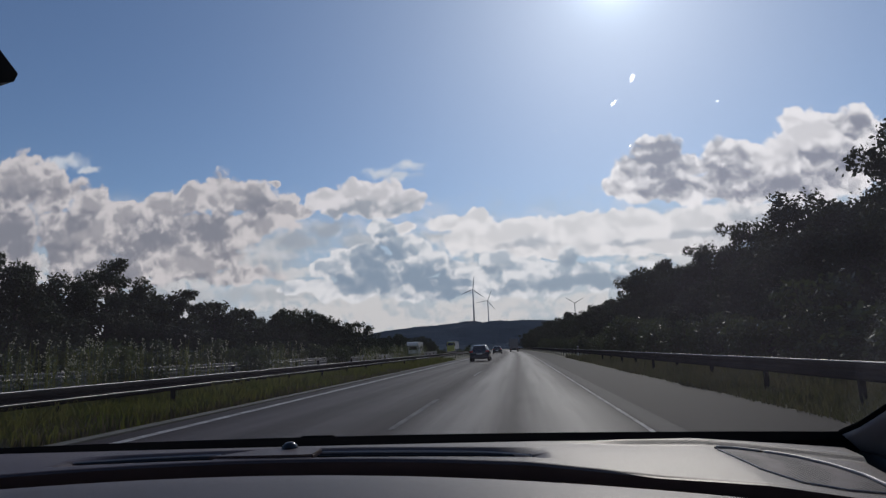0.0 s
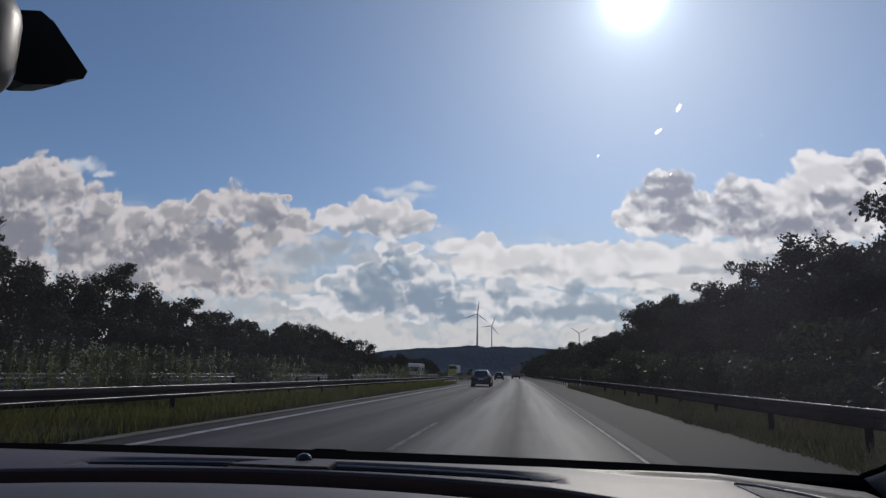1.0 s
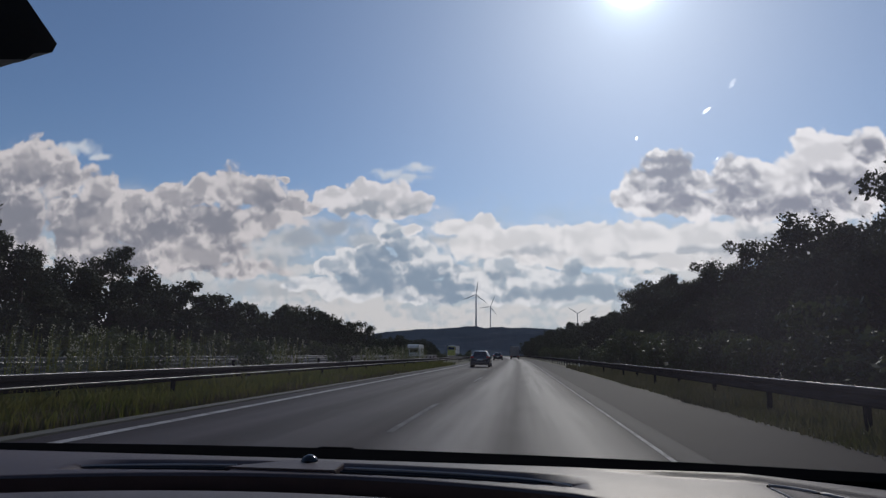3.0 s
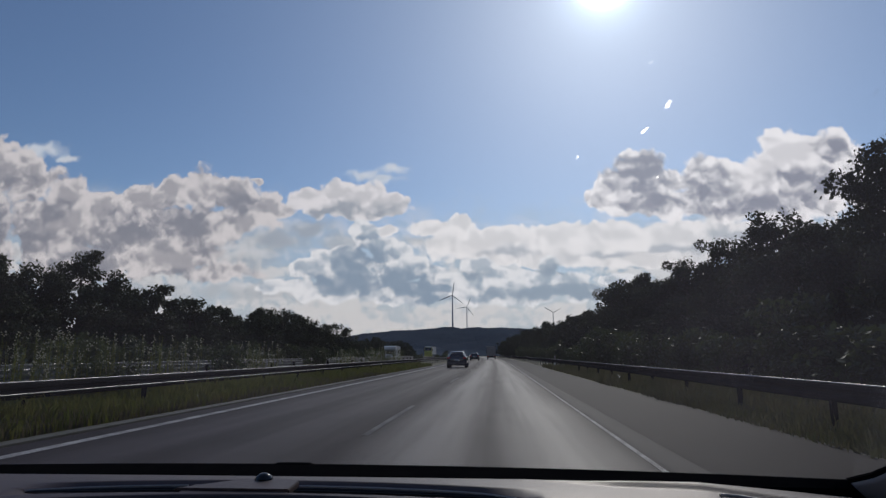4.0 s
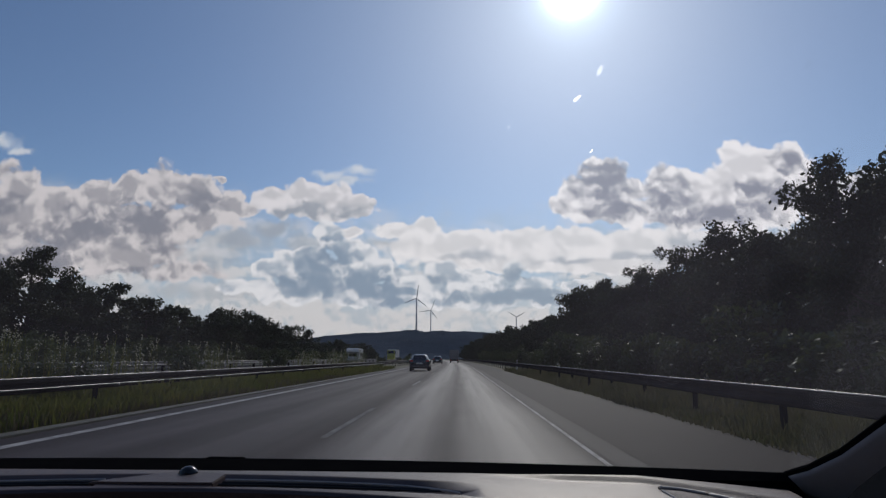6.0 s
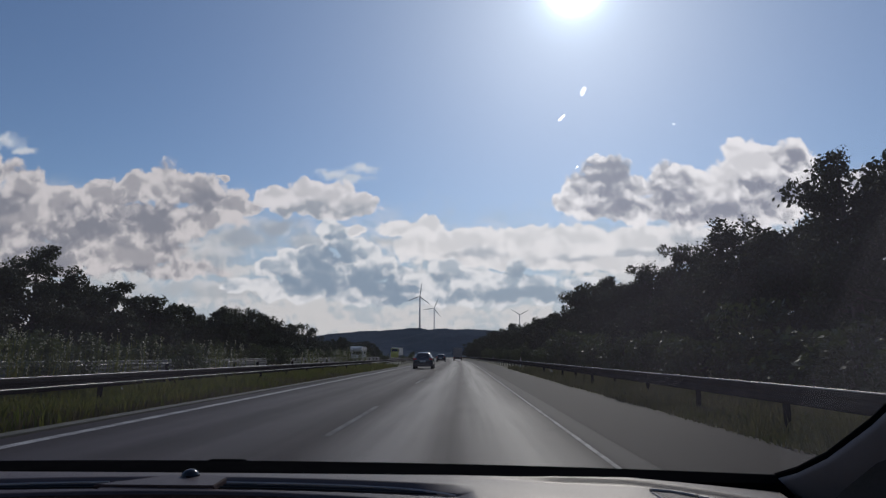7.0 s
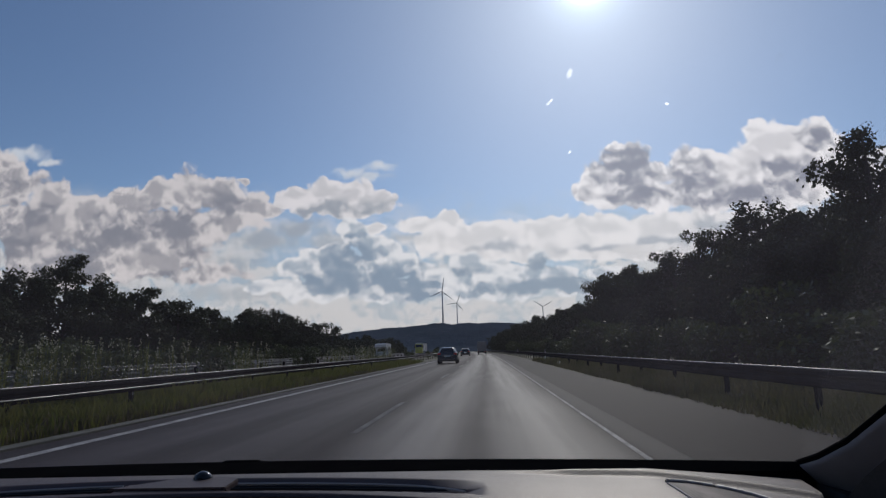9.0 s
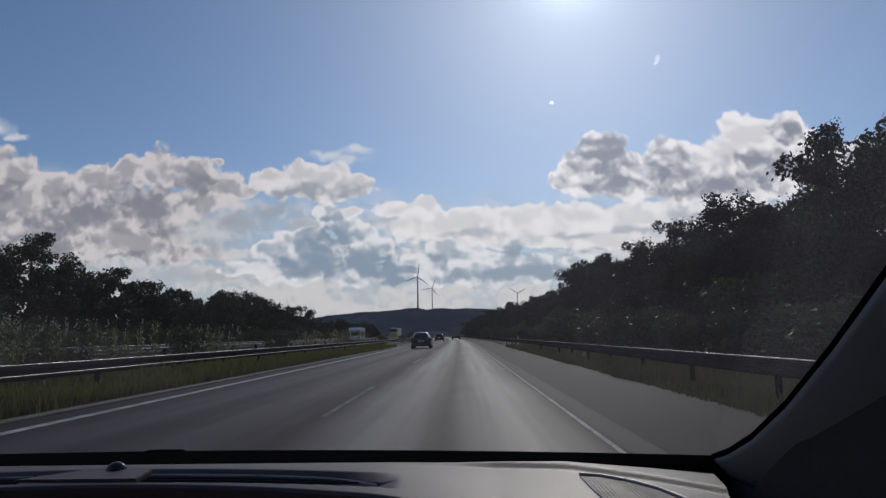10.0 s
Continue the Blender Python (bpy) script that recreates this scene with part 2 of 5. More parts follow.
# ---- materials ----
def material(name, base, second=None, rough=0.6, metal=0.0, scale=8.0, fine=60.0, bump=0.2, bump_dist=0.01, stretch=(1, 1, 1), spec=0.5,
             through_leaf=0.0, per_object=0.0, coat=0.0):
    """Two-scale varied surface; second is the colour that stains and wear bring in."""
    m = bpy.data.materials.new(name)
    m.use_nodes = True
    q = Graph(m.node_tree)
    b = m.node_tree.nodes["Principled BSDF"]
    where = q.vec("MULTIPLY", q.put("ShaderNodeTexCoord").outputs["Object"], stretch)
    large, small = q.noise(where, scale, 4.0), q.noise(where, fine, 5.0, 0.65)
    second = second or tuple(0.72 * c for c in base)
    f = q.smooth(q.math("MULTIPLY_ADD", large, 0.6, q.math("MULTIPLY", small, 0.4)), 0.32, 0.68)
    colour = q.mix(f, (*base, 1), (*second, 1))
    if per_object:
        r = q.put("ShaderNodeObjectInfo").outputs["Random"]
        colour = q.mix(q.math("MULTIPLY", r, per_object), colour, (*[0.45 * c for c in base], 1))
    q.join(colour, b.inputs["Base Color"])
    q.join(q.smooth(small, 0.25, 0.75, max(0.0, rough - 0.08), min(1.0, rough + 0.08)), b.inputs["Roughness"])
    b.inputs["Metallic"].default_value, b.inputs["Specular IOR Level"].default_value = metal, spec
    b.inputs["Coat Weight"].default_value = coat
    if bump:
        n = q.put("ShaderNodeBump")
        n.inputs["Strength"].default_value, n.inputs["Distance"].default_value = bump, bump_dist
        q.join(small, n.inputs["Height"])
        q.join(n.outputs[0], b.inputs["Normal"])
    if through_leaf:
        t = q.put("ShaderNodeBsdfTranslucent")
        q.join(colour, t.inputs[0])
        s = q.put("ShaderNodeMixShader")
        s.inputs[0].default_value = through_leaf
        q.join(b.outputs[0], s.inputs[1])
        q.join(t.outputs[0], s.inputs[2])
        q.join(s.outputs[0], m.node_tree.nodes["Material Output"].inputs[0])
    return m


def asphalt_material(name, tracks, base, worn, gloss=1.0):
    """Asphalt with paler, smoother wheel tracks at the given distances across the road."""
    m = bpy.data.materials.new(name)
    m.use_nodes = True
    q = Graph(m.node_tree)
    b = m.node_tree.nodes["Principled BSDF"]
    obj = q.put("ShaderNodeUVMap").outputs[0]
    s = q.put("ShaderNodeSeparateXYZ")
    q.join(obj, s.inputs[0])
    wobble = q.math("MULTIPLY_ADD", q.noise(obj, 0.15, 2.0), 0.5, q.math("SUBTRACT", s.outputs[0], 0.25))
    wear = 0.0
    for x in tracks:
        # track wear, painted stronger in the own lane to carry the sun's glare
        one = q.smooth(q.math("ABSOLUTE", q.math("SUBTRACT", wobble, x)), 1.15, 0.05, 0.0, 1.0 if -2.5 < x < 2.0 else 0.32)
        wear = one if wear == 0.0 else q.math("MAXIMUM", wear, one)
    grit = q.noise(obj, 90.0, 4.0, 0.7)
    streak = q.noise(q.vec("MULTIPLY", obj, (3.0, 0.06, 1.0)), 1.0, 5.0)
    blot = q.noise(obj, 0.6, 4.0)
    wear = q.math("MULTIPLY", wear, q.smooth(streak, 0.2, 0.7, 0.55, 1.0))
    f = q.math("ADD", wear, q.math("MULTIPLY", q.math("SUBTRACT", q.math("ADD", streak, q.math("ADD", blot, grit)), 1.5), 0.6), clamp=True)
    q.join(q.mix(f, (*base, 1), (*worn, 1)), b.inputs["Base Color"])
    q.join(q.math("SUBTRACT", q.math("MULTIPLY_ADD", grit, 0.1, 0.66), q.math("MULTIPLY", wear, 0.11)), b.inputs["Roughness"])
    q.join(q.math("MULTIPLY_ADD", wear, 0.33 * gloss, 0.09 * gloss), b.inputs["Specular IOR Level"])
    n = q.put("ShaderNodeBump")
    n.inputs["Strength"].default_value, n.inputs["Distance"].default_value = 0.35, 0.006
    q.join(grit, n.inputs["Height"])
    q.join(n.outputs[0], b.inputs["Normal"])
    return m


ASPHALT = asphalt_material("asphalt", (-4.5, -2.9, -0.72, 1.0), (0.0395, 0.0295, 0.0305), (0.092, 0.070, 0.070))
ASPHALT_FAR = asphalt_material("asphalt_far", (-14.6, -16.2, -18.4, -19.9), (0.045, 0.043, 0.042), (0.07, 0.068, 0.066), 0.25)
LINE_PAINT = material("line_paint", (0.48, 0.455, 0.43), (0.16, 0.15, 0.148), 0.75, spec=0.25, scale=2.5, fine=40, bump=0.3)
SHOULDER_PAINT = material("shoulder_line_paint", (0.40, 0.375, 0.36), (0.12, 0.112, 0.11), 0.75, spec=0.35, scale=2.2, fine=40, bump=0.3)
LANE_PAINT = material("lane_paint", (0.25, 0.24, 0.23), (0.085, 0.08, 0.08), 0.85, spec=0.1, scale=2.0, fine=40, bump=0.3)
SOIL_GRASS = material("grass_ground", (0.058, 0.060, 0.024), (0.095, 0.080, 0.042), 0.9, scale=0.7, fine=14, bump=0.9, bump_dist=0.06)
CONCRETE = material("kerb_concrete", (0.11, 0.10, 0.085), (0.065, 0.062, 0.045), 0.85, scale=1.5, fine=30, bump=0.4)
GRASS_BLADE = material("grass_blade", (0.120, 0.145, 0.030), (0.18, 0.16, 0.05), 0.7, scale=0.8, fine=6, bump=0, through_leaf=0.36, spec=0.2)
GRASS_DRY = material("grass_dry", (0.115, 0.100, 0.055), (0.17, 0.14, 0.085), 0.8, scale=0.9, fine=6, bump=0, through_leaf=0.28, spec=0.2)
GRASS_VERGE = material("grass_verge", (0.125, 0.128, 0.050), (0.20, 0.17, 0.10), 0.8, scale=0.9, fine=6, bump=0, through_leaf=0.24, spec=0.15)
LEAF = material("leaf", (0.044, 0.056, 0.022), (0.034, 0.040, 0.018), 0.78, scale=0.6, fine=4, bump=0, through_leaf=0.22, per_object=0.5)
LEAF_BUSH = material("leaf_bush", (0.055, 0.080, 0.022), (0.085, 0.095, 0.030), 0.55, scale=1.2, fine=6, bump=0, through_leaf=0.3, per_object=0.45)
BARK = material("bark", (0.075, 0.060, 0.045), (0.035, 0.030, 0.025), 0.9, scale=3, fine=25, bump=0.8, bump_dist=0.03, stretch=(3, 3, 0.6))
FLOWER = material("flower_head", (0.50, 0.48, 0.38), (0.34, 0.33, 0.20), 0.8, scale=20, bump=0, through_leaf=0.3)
# bright metal of the strips that imitate sun glint on the rails
GLINT_STEEL = material("glint_steel", (0.34, 0.33, 0.33), (0.22, 0.215, 0.21), 0.45, 1.0, scale=1.5, fine=25, bump=0.1)
# near-black zinc, the rails' backlit faces painted in; vehicle rails share it
ZINC_SHADED = material("galvanised_steel_shaded", (0.030, 0.028, 0.028), (0.018, 0.017, 0.017), 0.9, 0.0, spec=0.0, scale=1.5, fine=25, bump=0.1)
# lighter copy of the zinc, painting the far rails as sunlit
ZINC_SUNLIT = material("galvanised_steel_sunlit", (0.13, 0.13, 0.13), (0.08, 0.08, 0.08), 0.75, 0.0, spec=0.12, scale=1.5, fine=25, bump=0.1)
POST_WHITE = material("post_plastic", (0.72, 0.72, 0.70), (0.5, 0.5, 0.47), 0.5, scale=5, bump=0.05)
# black of the screen's frit and seals, also of painted shade in dashboard recesses
BAND_BLACK = material("frit_and_shade_black", (0.006, 0.006, 0.007), (0.009, 0.009, 0.009), 0.9, scale=20, fine=200, bump=0, spec=0.0)
BLACK_PLASTIC = material("black_plastic", (0.020, 0.020, 0.021), (0.028, 0.028, 0.028), 0.55, scale=20, fine=300, bump=0.1, bump_dist=0.001)
REFLECTOR = material("reflector", (0.7, 0.62, 0.5), rough=0.2, bump=0)
# woodland with the distance haze mixed into its base colour as blue
HAZY_WOOD = material("hazy_woodland", (0.054, 0.071, 0.092), (0.074, 0.095, 0.120), 1.0, scale=0.012, fine=0.09, bump=1.0, bump_dist=6.0, spec=0.0)
FIELD = material("far_field", (0.12, 0.13, 0.06), (0.16, 0.15, 0.08), 1.0, scale=0.01, fine=0.2, bump=0, spec=0.0)
TURBINE_WHITE = material("turbine_paint", (0.50, 0.52, 0.55), (0.45, 0.47, 0.5), 0.5, scale=0.05, fine=0.5, bump=0)
PAINT_NAVY = material("paint_dark_blue", (0.016, 0.019, 0.030), (0.020, 0.023, 0.034), 0.28, 0.2, scale=3, fine=80, bump=0.02, coat=0.8)
PAINT_BLACK = material("paint_black", (0.010, 0.011, 0.015), (0.013, 0.014, 0.018), 0.25, 0.2, scale=3, fine=80, bump=0.02, coat=0.9)
PAINT_WHITE = material("paint_white", (0.66, 0.66, 0.64), (0.55, 0.54, 0.51), 0.35, scale=1.5, fine=20, bump=0.03, coat=0.3)
PAINT_GREY = material("paint_grey", (0.20, 0.20, 0.20), (0.15, 0.15, 0.15), 0.45, scale=1.5, fine=20, bump=0.03, coat=0.1)
PAINT_YELLOW = material("paint_yellow", (0.50, 0.46, 0.06), (0.4, 0.37, 0.06), 0.35, scale=2, fine=20, bump=0.03, coat=0.3)
CAR_GLASS = material("tinted_car_glass", (0.012, 0.014, 0.017), (0.016, 0.018, 0.02), 0.06, scale=4, bump=0, spec=0.8)
TAIL_RED = material("tail_lamp_red", (0.45, 0.02, 0.015), (0.3, 0.012, 0.01), 0.15, scale=30, fine=150, bump=0.2, bump_dist=0.002, coat=0.6)
LAMP_CLEAR = material("lamp_clear", (0.6, 0.6, 0.58), rough=0.15, scale=40, bump=0.1)
RUBBER = material("tyre_rubber", (0.018, 0.018, 0.018), (0.030, 0.029, 0.027), 0.85, scale=8, fine=120, bump=0.3, bump_dist=0.003)
ALLOY = material("alloy", (0.55, 0.56, 0.58), (0.4, 0.41, 0.42), 0.3, 0.9, scale=12, bump=0.02)
PLATE = material("plate_white", (0.6, 0.6, 0.58), (0.5, 0.5, 0.48), 0.45, scale=20, bump=0)
DASH = material("dash_plastic", (0.090, 0.060, 0.057), (0.070, 0.048, 0.047), 0.48, spec=0.38, scale=14, fine=900, bump=0.35, bump_dist=0.0008)
DASH_DARK = material("dash_lower_plastic", (0.088, 0.070, 0.070), (0.068, 0.055, 0.056), 0.5, spec=0.45, scale=14, fine=900, bump=0.35, bump_dist=0.0008)
GLOSS_TRIM = material("trim_satin", (0.46, 0.42, 0.40), (0.36, 0.33, 0.32), 0.45, 0.0, scale=20, bump=0.02)
PILLAR_TRIM = material("pillar_trim", (0.30, 0.285, 0.295), (0.25, 0.24, 0.25), 0.65, scale=10, fine=700, bump=0.25, bump_dist=0.0008)
LINER = material("roof_liner", (0.040, 0.038, 0.040), (0.03, 0.03, 0.03), 0.95, scale=20, fine=500, bump=0.4, bump_dist=0.001)
SILVER_TRIM = material("mirror_housing_grey", (0.34, 0.31, 0.29), (0.28, 0.26, 0.24), 0.4, 0.1, scale=14, bump=0.03)


def grille_material():
    m = material("speaker_mesh", (0.10, 0.095, 0.09), rough=0.5, scale=20, bump=0, spec=0.15)
    q = Graph(m.node_tree)
    b = m.node_tree.nodes["Principled BSDF"]
    v = q.put("ShaderNodeTexVoronoi")
    q.join(q.put("ShaderNodeTexCoord").outputs["Object"], v.inputs["Vector"])
    v.inputs["Scale"].default_value, v.inputs["Randomness"].default_value = 260.0, 0.0
    hole = q.smooth(v.outputs["Distance"], 0.34, 0.42)
    q.join(q.mix(hole, (0.008, 0.008, 0.008, 1), (0.17, 0.135, 0.125, 1)), b.inputs["Base Color"])
    n = q.put("ShaderNodeBump")
    n.inputs["Strength"].default_value, n.inputs["Distance"].default_value = 0.8, 0.001
    q.join(hole, n.inputs["Height"])
    q.join(n.outputs[0], b.inputs["Normal"])
    return m


def windscreen_material():
    """Clear glass with a faint gloss and a thin film of dust that catches the sun."""
    m = bpy.data.materials.new("windscreen_glass")
    m.use_nodes = True
    q = Graph(m.node_tree)
    m.node_tree.nodes.remove(m.node_tree.nodes["Principled BSDF"])
    clear, gloss, dust = q.put("ShaderNodeBsdfTransparent"), q.put("ShaderNodeBsdfGlossy"), q.put("ShaderNodeBsdfTranslucent")
    clear.inputs[0].default_value = (0.975, 0.985, 0.985, 1)
    gloss.inputs["Roughness"].default_value = 0.03
    dust.inputs[0].default_value = (0.85, 0.78, 0.87, 1)
    a, b = q.put("ShaderNodeMixShader"), q.put("ShaderNodeMixShader")
    a.inputs[0].default_value = 0.025
    q.join(clear.outputs[0], a.inputs[1])
    q.join(gloss.outputs[0], a.inputs[2])
    where = q.put("ShaderNodeTexCoord").outputs["Object"]
    across = q.put("ShaderNodeSeparateXYZ")
    q.join(where, across.inputs[0])
    smear = q.noise(q.vec("MULTIPLY", where, (3.0, 9.0, 9.0)), 2.0, 5.0, 0.65)
    side = q.smooth(q.math("MULTIPLY_ADD", smear, 0.25, across.outputs[0]), 0.36, 0.66, 0.75, 1.35)
    side = q.math("MULTIPLY", side, q.smooth(across.outputs[2], 1.09, 1.18, 0.4, 1.0))
    film = q.math("MULTIPLY", q.math("MULTIPLY", q.smooth(q.noise(where, 5.0, 6.0, 0.7), 0.3, 0.75, 0.6, 1.4), side), 0.0125)
    q.join(film, b.inputs[0])
    q.join(a.outputs[0], b.inputs[1])
    q.join(dust.outputs[0], b.inputs[2])
    q.join(b.outputs[0], m.node_tree.nodes["Material Output"].inputs[0])
    return m


def speck_material():
    """Dried splashes: rough and clear, so that they scatter the sun onward."""
    m = bpy.data.materials.new("dried_splash")
    m.use_nodes = True
    q = Graph(m.node_tree)
    m.node_tree.nodes.remove(m.node_tree.nodes["Principled BSDF"])
    clear, dust, bent = q.put("ShaderNodeBsdfTransparent"), q.put("ShaderNodeBsdfTranslucent"), q.put("ShaderNodeBsdfRefraction")
    dust.inputs[0].default_value = (0.9, 0.88, 0.84, 1)
    bent.inputs["Roughness"].default_value, bent.inputs["IOR"].default_value = 0.42, 1.45
    s, film = q.put("ShaderNodeMixShader"), q.put("ShaderNodeMixShader")
    film.inputs[0].default_value = 0.35
    q.join(dust.outputs[0], film.inputs[1])
    q.join(bent.outputs[0], film.inputs[2])
    where = q.put("ShaderNodeTexCoord").outputs["Object"]
    q.join(q.smooth(q.noise(where, 420.0, 4.0, 0.7), 0.32, 0.66, 0.02, 0.13), s.inputs[0])
    q.join(clear.outputs[0], s.inputs[1])
    q.join(film.outputs[0], s.inputs[2])
    q.join(s.outputs[0], m.node_tree.nodes["Material Output"].inputs[0])
    return m


SPEAKER_MESH, WINDSCREEN, SPECK = grille_material(), windscreen_material(), speck_material()


# ---- mesh helpers ----
def part(name, bm, mat, parent=None, label="", smooth=False):
    """Links a bmesh as one mesh object, under its thing if there is one."""
    me = bpy.data.meshes.new(name)
    bmesh.ops.recalc_face_normals(bm, faces=bm.faces)
    for f in bm.faces:
        f.smooth = smooth
    bm.to_mesh(me)
    bm.free()
    me.materials.append(mat)
    ob = new(name, me)
    ob.parent = parent
    return tagged(ob, label)


def raw(name, verts, faces, mat, parent=None, label="", smooth=False):
    me = bpy.data.meshes.new(name)
    me.from_pydata([tuple(v) for v in verts], [], [tuple(f) for f in faces])
    me.materials.append(mat)
    if smooth:
        me.polygons.foreach_set("use_smooth", [True] * len(me.polygons))
    ob = new(name, me)
    ob.parent = parent
    return tagged(ob, label)


def box(bm, lo, hi, bevel=0.0, segments=2):
    made = bmesh.ops.create_cube(bm, size=1.0)["verts"]
    c, s = (Vector(lo) + Vector(hi)) / 2, Vector(hi) - Vector(lo)
    for v in made:
        v.co = Vector((v.co.x * s.x, v.co.y * s.y, v.co.z * s.z)) + c
    if bevel:
        edges = list({e for v in made for e in v.link_edges})
        bmesh.ops.bevel(bm, geom=edges, offset=bevel, segments=segments, affect="EDGES", profile=0.5)
    return bm


def tube(bm, pts, radii, n=8, cap=True):
    """A tapered tube along points."""
    pts = [Vector(p) for p in pts]
    rings = []
    for i, p in enumerate(pts):
        d = (pts[min(i + 1, len(pts) - 1)] - pts[max(i - 1, 0)]).normalized()
        a = d.orthogonal().normalized()
        b = d.cross(a)
        rings.append([bm.verts.new(p + (a * math.cos(2 * math.pi * k / n) + b * math.sin(2 * math.pi * k / n)) * radii[i]) for k in range(n)])
    for r, s in zip(rings, rings[1:]):
        for k in range(n):
            bm.faces.new((r[k], r[(k + 1) % n], s[(k + 1) % n], s[k]))
    if cap:
        bm.faces.new(rings[0][::-1])
        bm.faces.new(rings[-1])
    return bm


def disc_ring(bm, profile, n, axis_x, y, z):
    """A ring turned round an axis along x: profile of (x, radius)."""
    rings = []
    for px, r in profile:
        rings.append([bm.verts.new((axis_x + px, y + r * math.cos(2 * math.pi * k / n), z + r * math.sin(2 * math.pi * k / n))) for k in range(n)])
    for a, b in zip(rings, rings[1:]):
        for k in range(n):
            bm.faces.new((a[k], a[(k + 1) % n], b[(k + 1) % n], b[k]))
    return rings


def slab(bm, outline, thick):
    """A plate from an outline of 3D points, thickened along its normal."""
    vs = [bm.verts.new(p) for p in outline]
    f = bm.faces.new(vs)
    f.normal_update()
    n = f.normal.copy()
    made = bmesh.ops.extrude_face_region(bm, geom=[f])["geom"]
    for v in made:
        if isinstance(v, bmesh.types.BMVert):
            v.co += n * thick
    return bm


def empty(name, at, label, category, group="", kind=""):
    ob = new(name)
    ob.location = at
    ob.empty_display_size = 0.2
    return tagged(ob, label, category, group, kind)


def bend(y):
    """The road swings gently to the left far ahead."""
    return -max(0.0, y - 50.0) ** 2 / (2 * 4600.0)


# ---- ground, road, markings ----
def strip(name, x0, x1, z, y0, y1, mat, label, step=8.0, z1=None, kind="structure", thick=0.0):
    n = max(1, int((y1 - y0) / step))
    verts, faces, uv = [], [], []
    for i in range(n + 1):
        y = y0 + (y1 - y0) * i / n
        verts += [(x0 + bend(y), y, z), (x1 + bend(y), y, z if z1 is None else z1)]
    faces = [(2 * i, 2 * i + 1, 2 * i + 3, 2 * i + 2) for i in range(n)]
    if thick:
        k = len(verts)
        verts += [(x, y, zz - thick) for x, y, zz in verts]
        faces += [(a, b, b + k, a + k) for i in range(n) for a, b in ((2 * i, 2 * i + 2), (2 * i + 1, 2 * i + 3))]
        faces += [(0, 1, 1 + k, k), (2 * n, 2 * n + 1, 2 * n + 1 + k, 2 * n + k)]
    ob = raw(name, verts, faces, mat)
    layer = ob.data.uv_layers.new(name="plan")
    for loop in ob.data.loops:
        v = verts[loop.vertex_index]
        layer.data[loop.index].uv = (v[0] - bend(v[1]), v[1])
    return tagged(ob, label, name, kind=kind)


def ground_sheet():
    verts, faces = [], []
    xs = [-4500, -2500, -1200, -600, -300, -150, -80, -45, -28, -24.5, -13.2, -12.2, -10.3, -8.4, -6.55, -6.2, 4.65, 5.2, 6.4, 9, 14, 25, 60, 150, 300, 700, 1500, 4500]
    ys = [-400, -150, -60, -30, -10, 0, 10, 20, 30, 45, 60, 80, 110, 150, 200, 260, 330, 420, 520, 650, 800, 1000, 1300, 2000, 3200, 4700]
    for y in ys:
        for x in xs:
            inside = -40 < x < 40
            dip = 0.0
            if -24.4 < x < -13.3 or -6.5 < x < 4.6:
                dip = -0.12
            z = -0.05 + dip
            if inside and x > 5:
                z += 0.10 * noise.noise((x * 0.3, y * 0.1, 0)) - 0.05
            verts.append((x + (bend(y) if inside else 0.0), y, z))
    w = len(xs)
    for j in range(len(ys) - 1):
        for i in range(w - 1):
            a = j * w + i
            faces.append((a, a + 1, a + 1 + w, a + w))
    return tagged(raw("ground", verts, faces, SOIL_GRASS), "rough grass ground beside the motorway", "ground", kind="structure")


ground_sheet()
strip("road", -6.3, 4.62, 0.0, -120, 900, ASPHALT, "grey worn asphalt motorway with paler wheel tracks", thick=0.3)
strip("road_opposite", -24.2, -13.4, 0.0, -120, 900, ASPHALT_FAR, "grey asphalt of the opposite carriageway", thick=0.3)
strip("edge_line_left", -5.78, -5.58, 0.004, -100, 700, LINE_PAINT, "worn white painted line along the road edge")
strip("edge_line_right", 1.94, 2.005, 0.004, -100, 700, SHOULDER_PAINT, "worn white painted line beside the hard shoulder")
strip("worn_strip", 2.05, 2.40, 0.004, -60, 300, asphalt_material("patched_asphalt", (), (0.054, 0.045, 0.045), (0.088, 0.076, 0.074)), "paler worn strip of asphalt beside the edge line")
strip("hard_shoulder", 2.41, 4.62, 0.004, -60, 500, asphalt_material("shoulder_asphalt", (), (0.031, 0.0245, 0.0252), (0.062, 0.050, 0.051), 0.6), "darker mottled asphalt of the hard shoulder")
strip("edge_line_opposite", -14.3, -14.1, 0.004, -100, 700, LINE_PAINT, "white painted line on the opposite carriageway")
strip("kerb", -6.62, -6.32, 0.03, -100, 500, CONCRETE, "low grey concrete gutter kerb beside the grass", thick=0.2)
for i in range(24):
    y = 9.6 + 18.0 * i
    d = strip("lane_dash", -1.78, -1.67, 0.004, y, y + 5.6, LANE_PAINT, "worn white lane dash painted on the asphalt", kind="structure", step=3)
    tagged(d, category="lane marking", group="lane dashes of the motorway")
for i in range(16):
    y = 12.0 + 18.0 * i
    d = strip("lane_dash", -18.62, -18.48, 0.004, y, y + 6.0, LINE_PAINT, "white lane dash on the opposite carriageway", kind="structure", step=3)
    tagged(d, category="lane marking", group="lane dashes of the opposite carriageway")


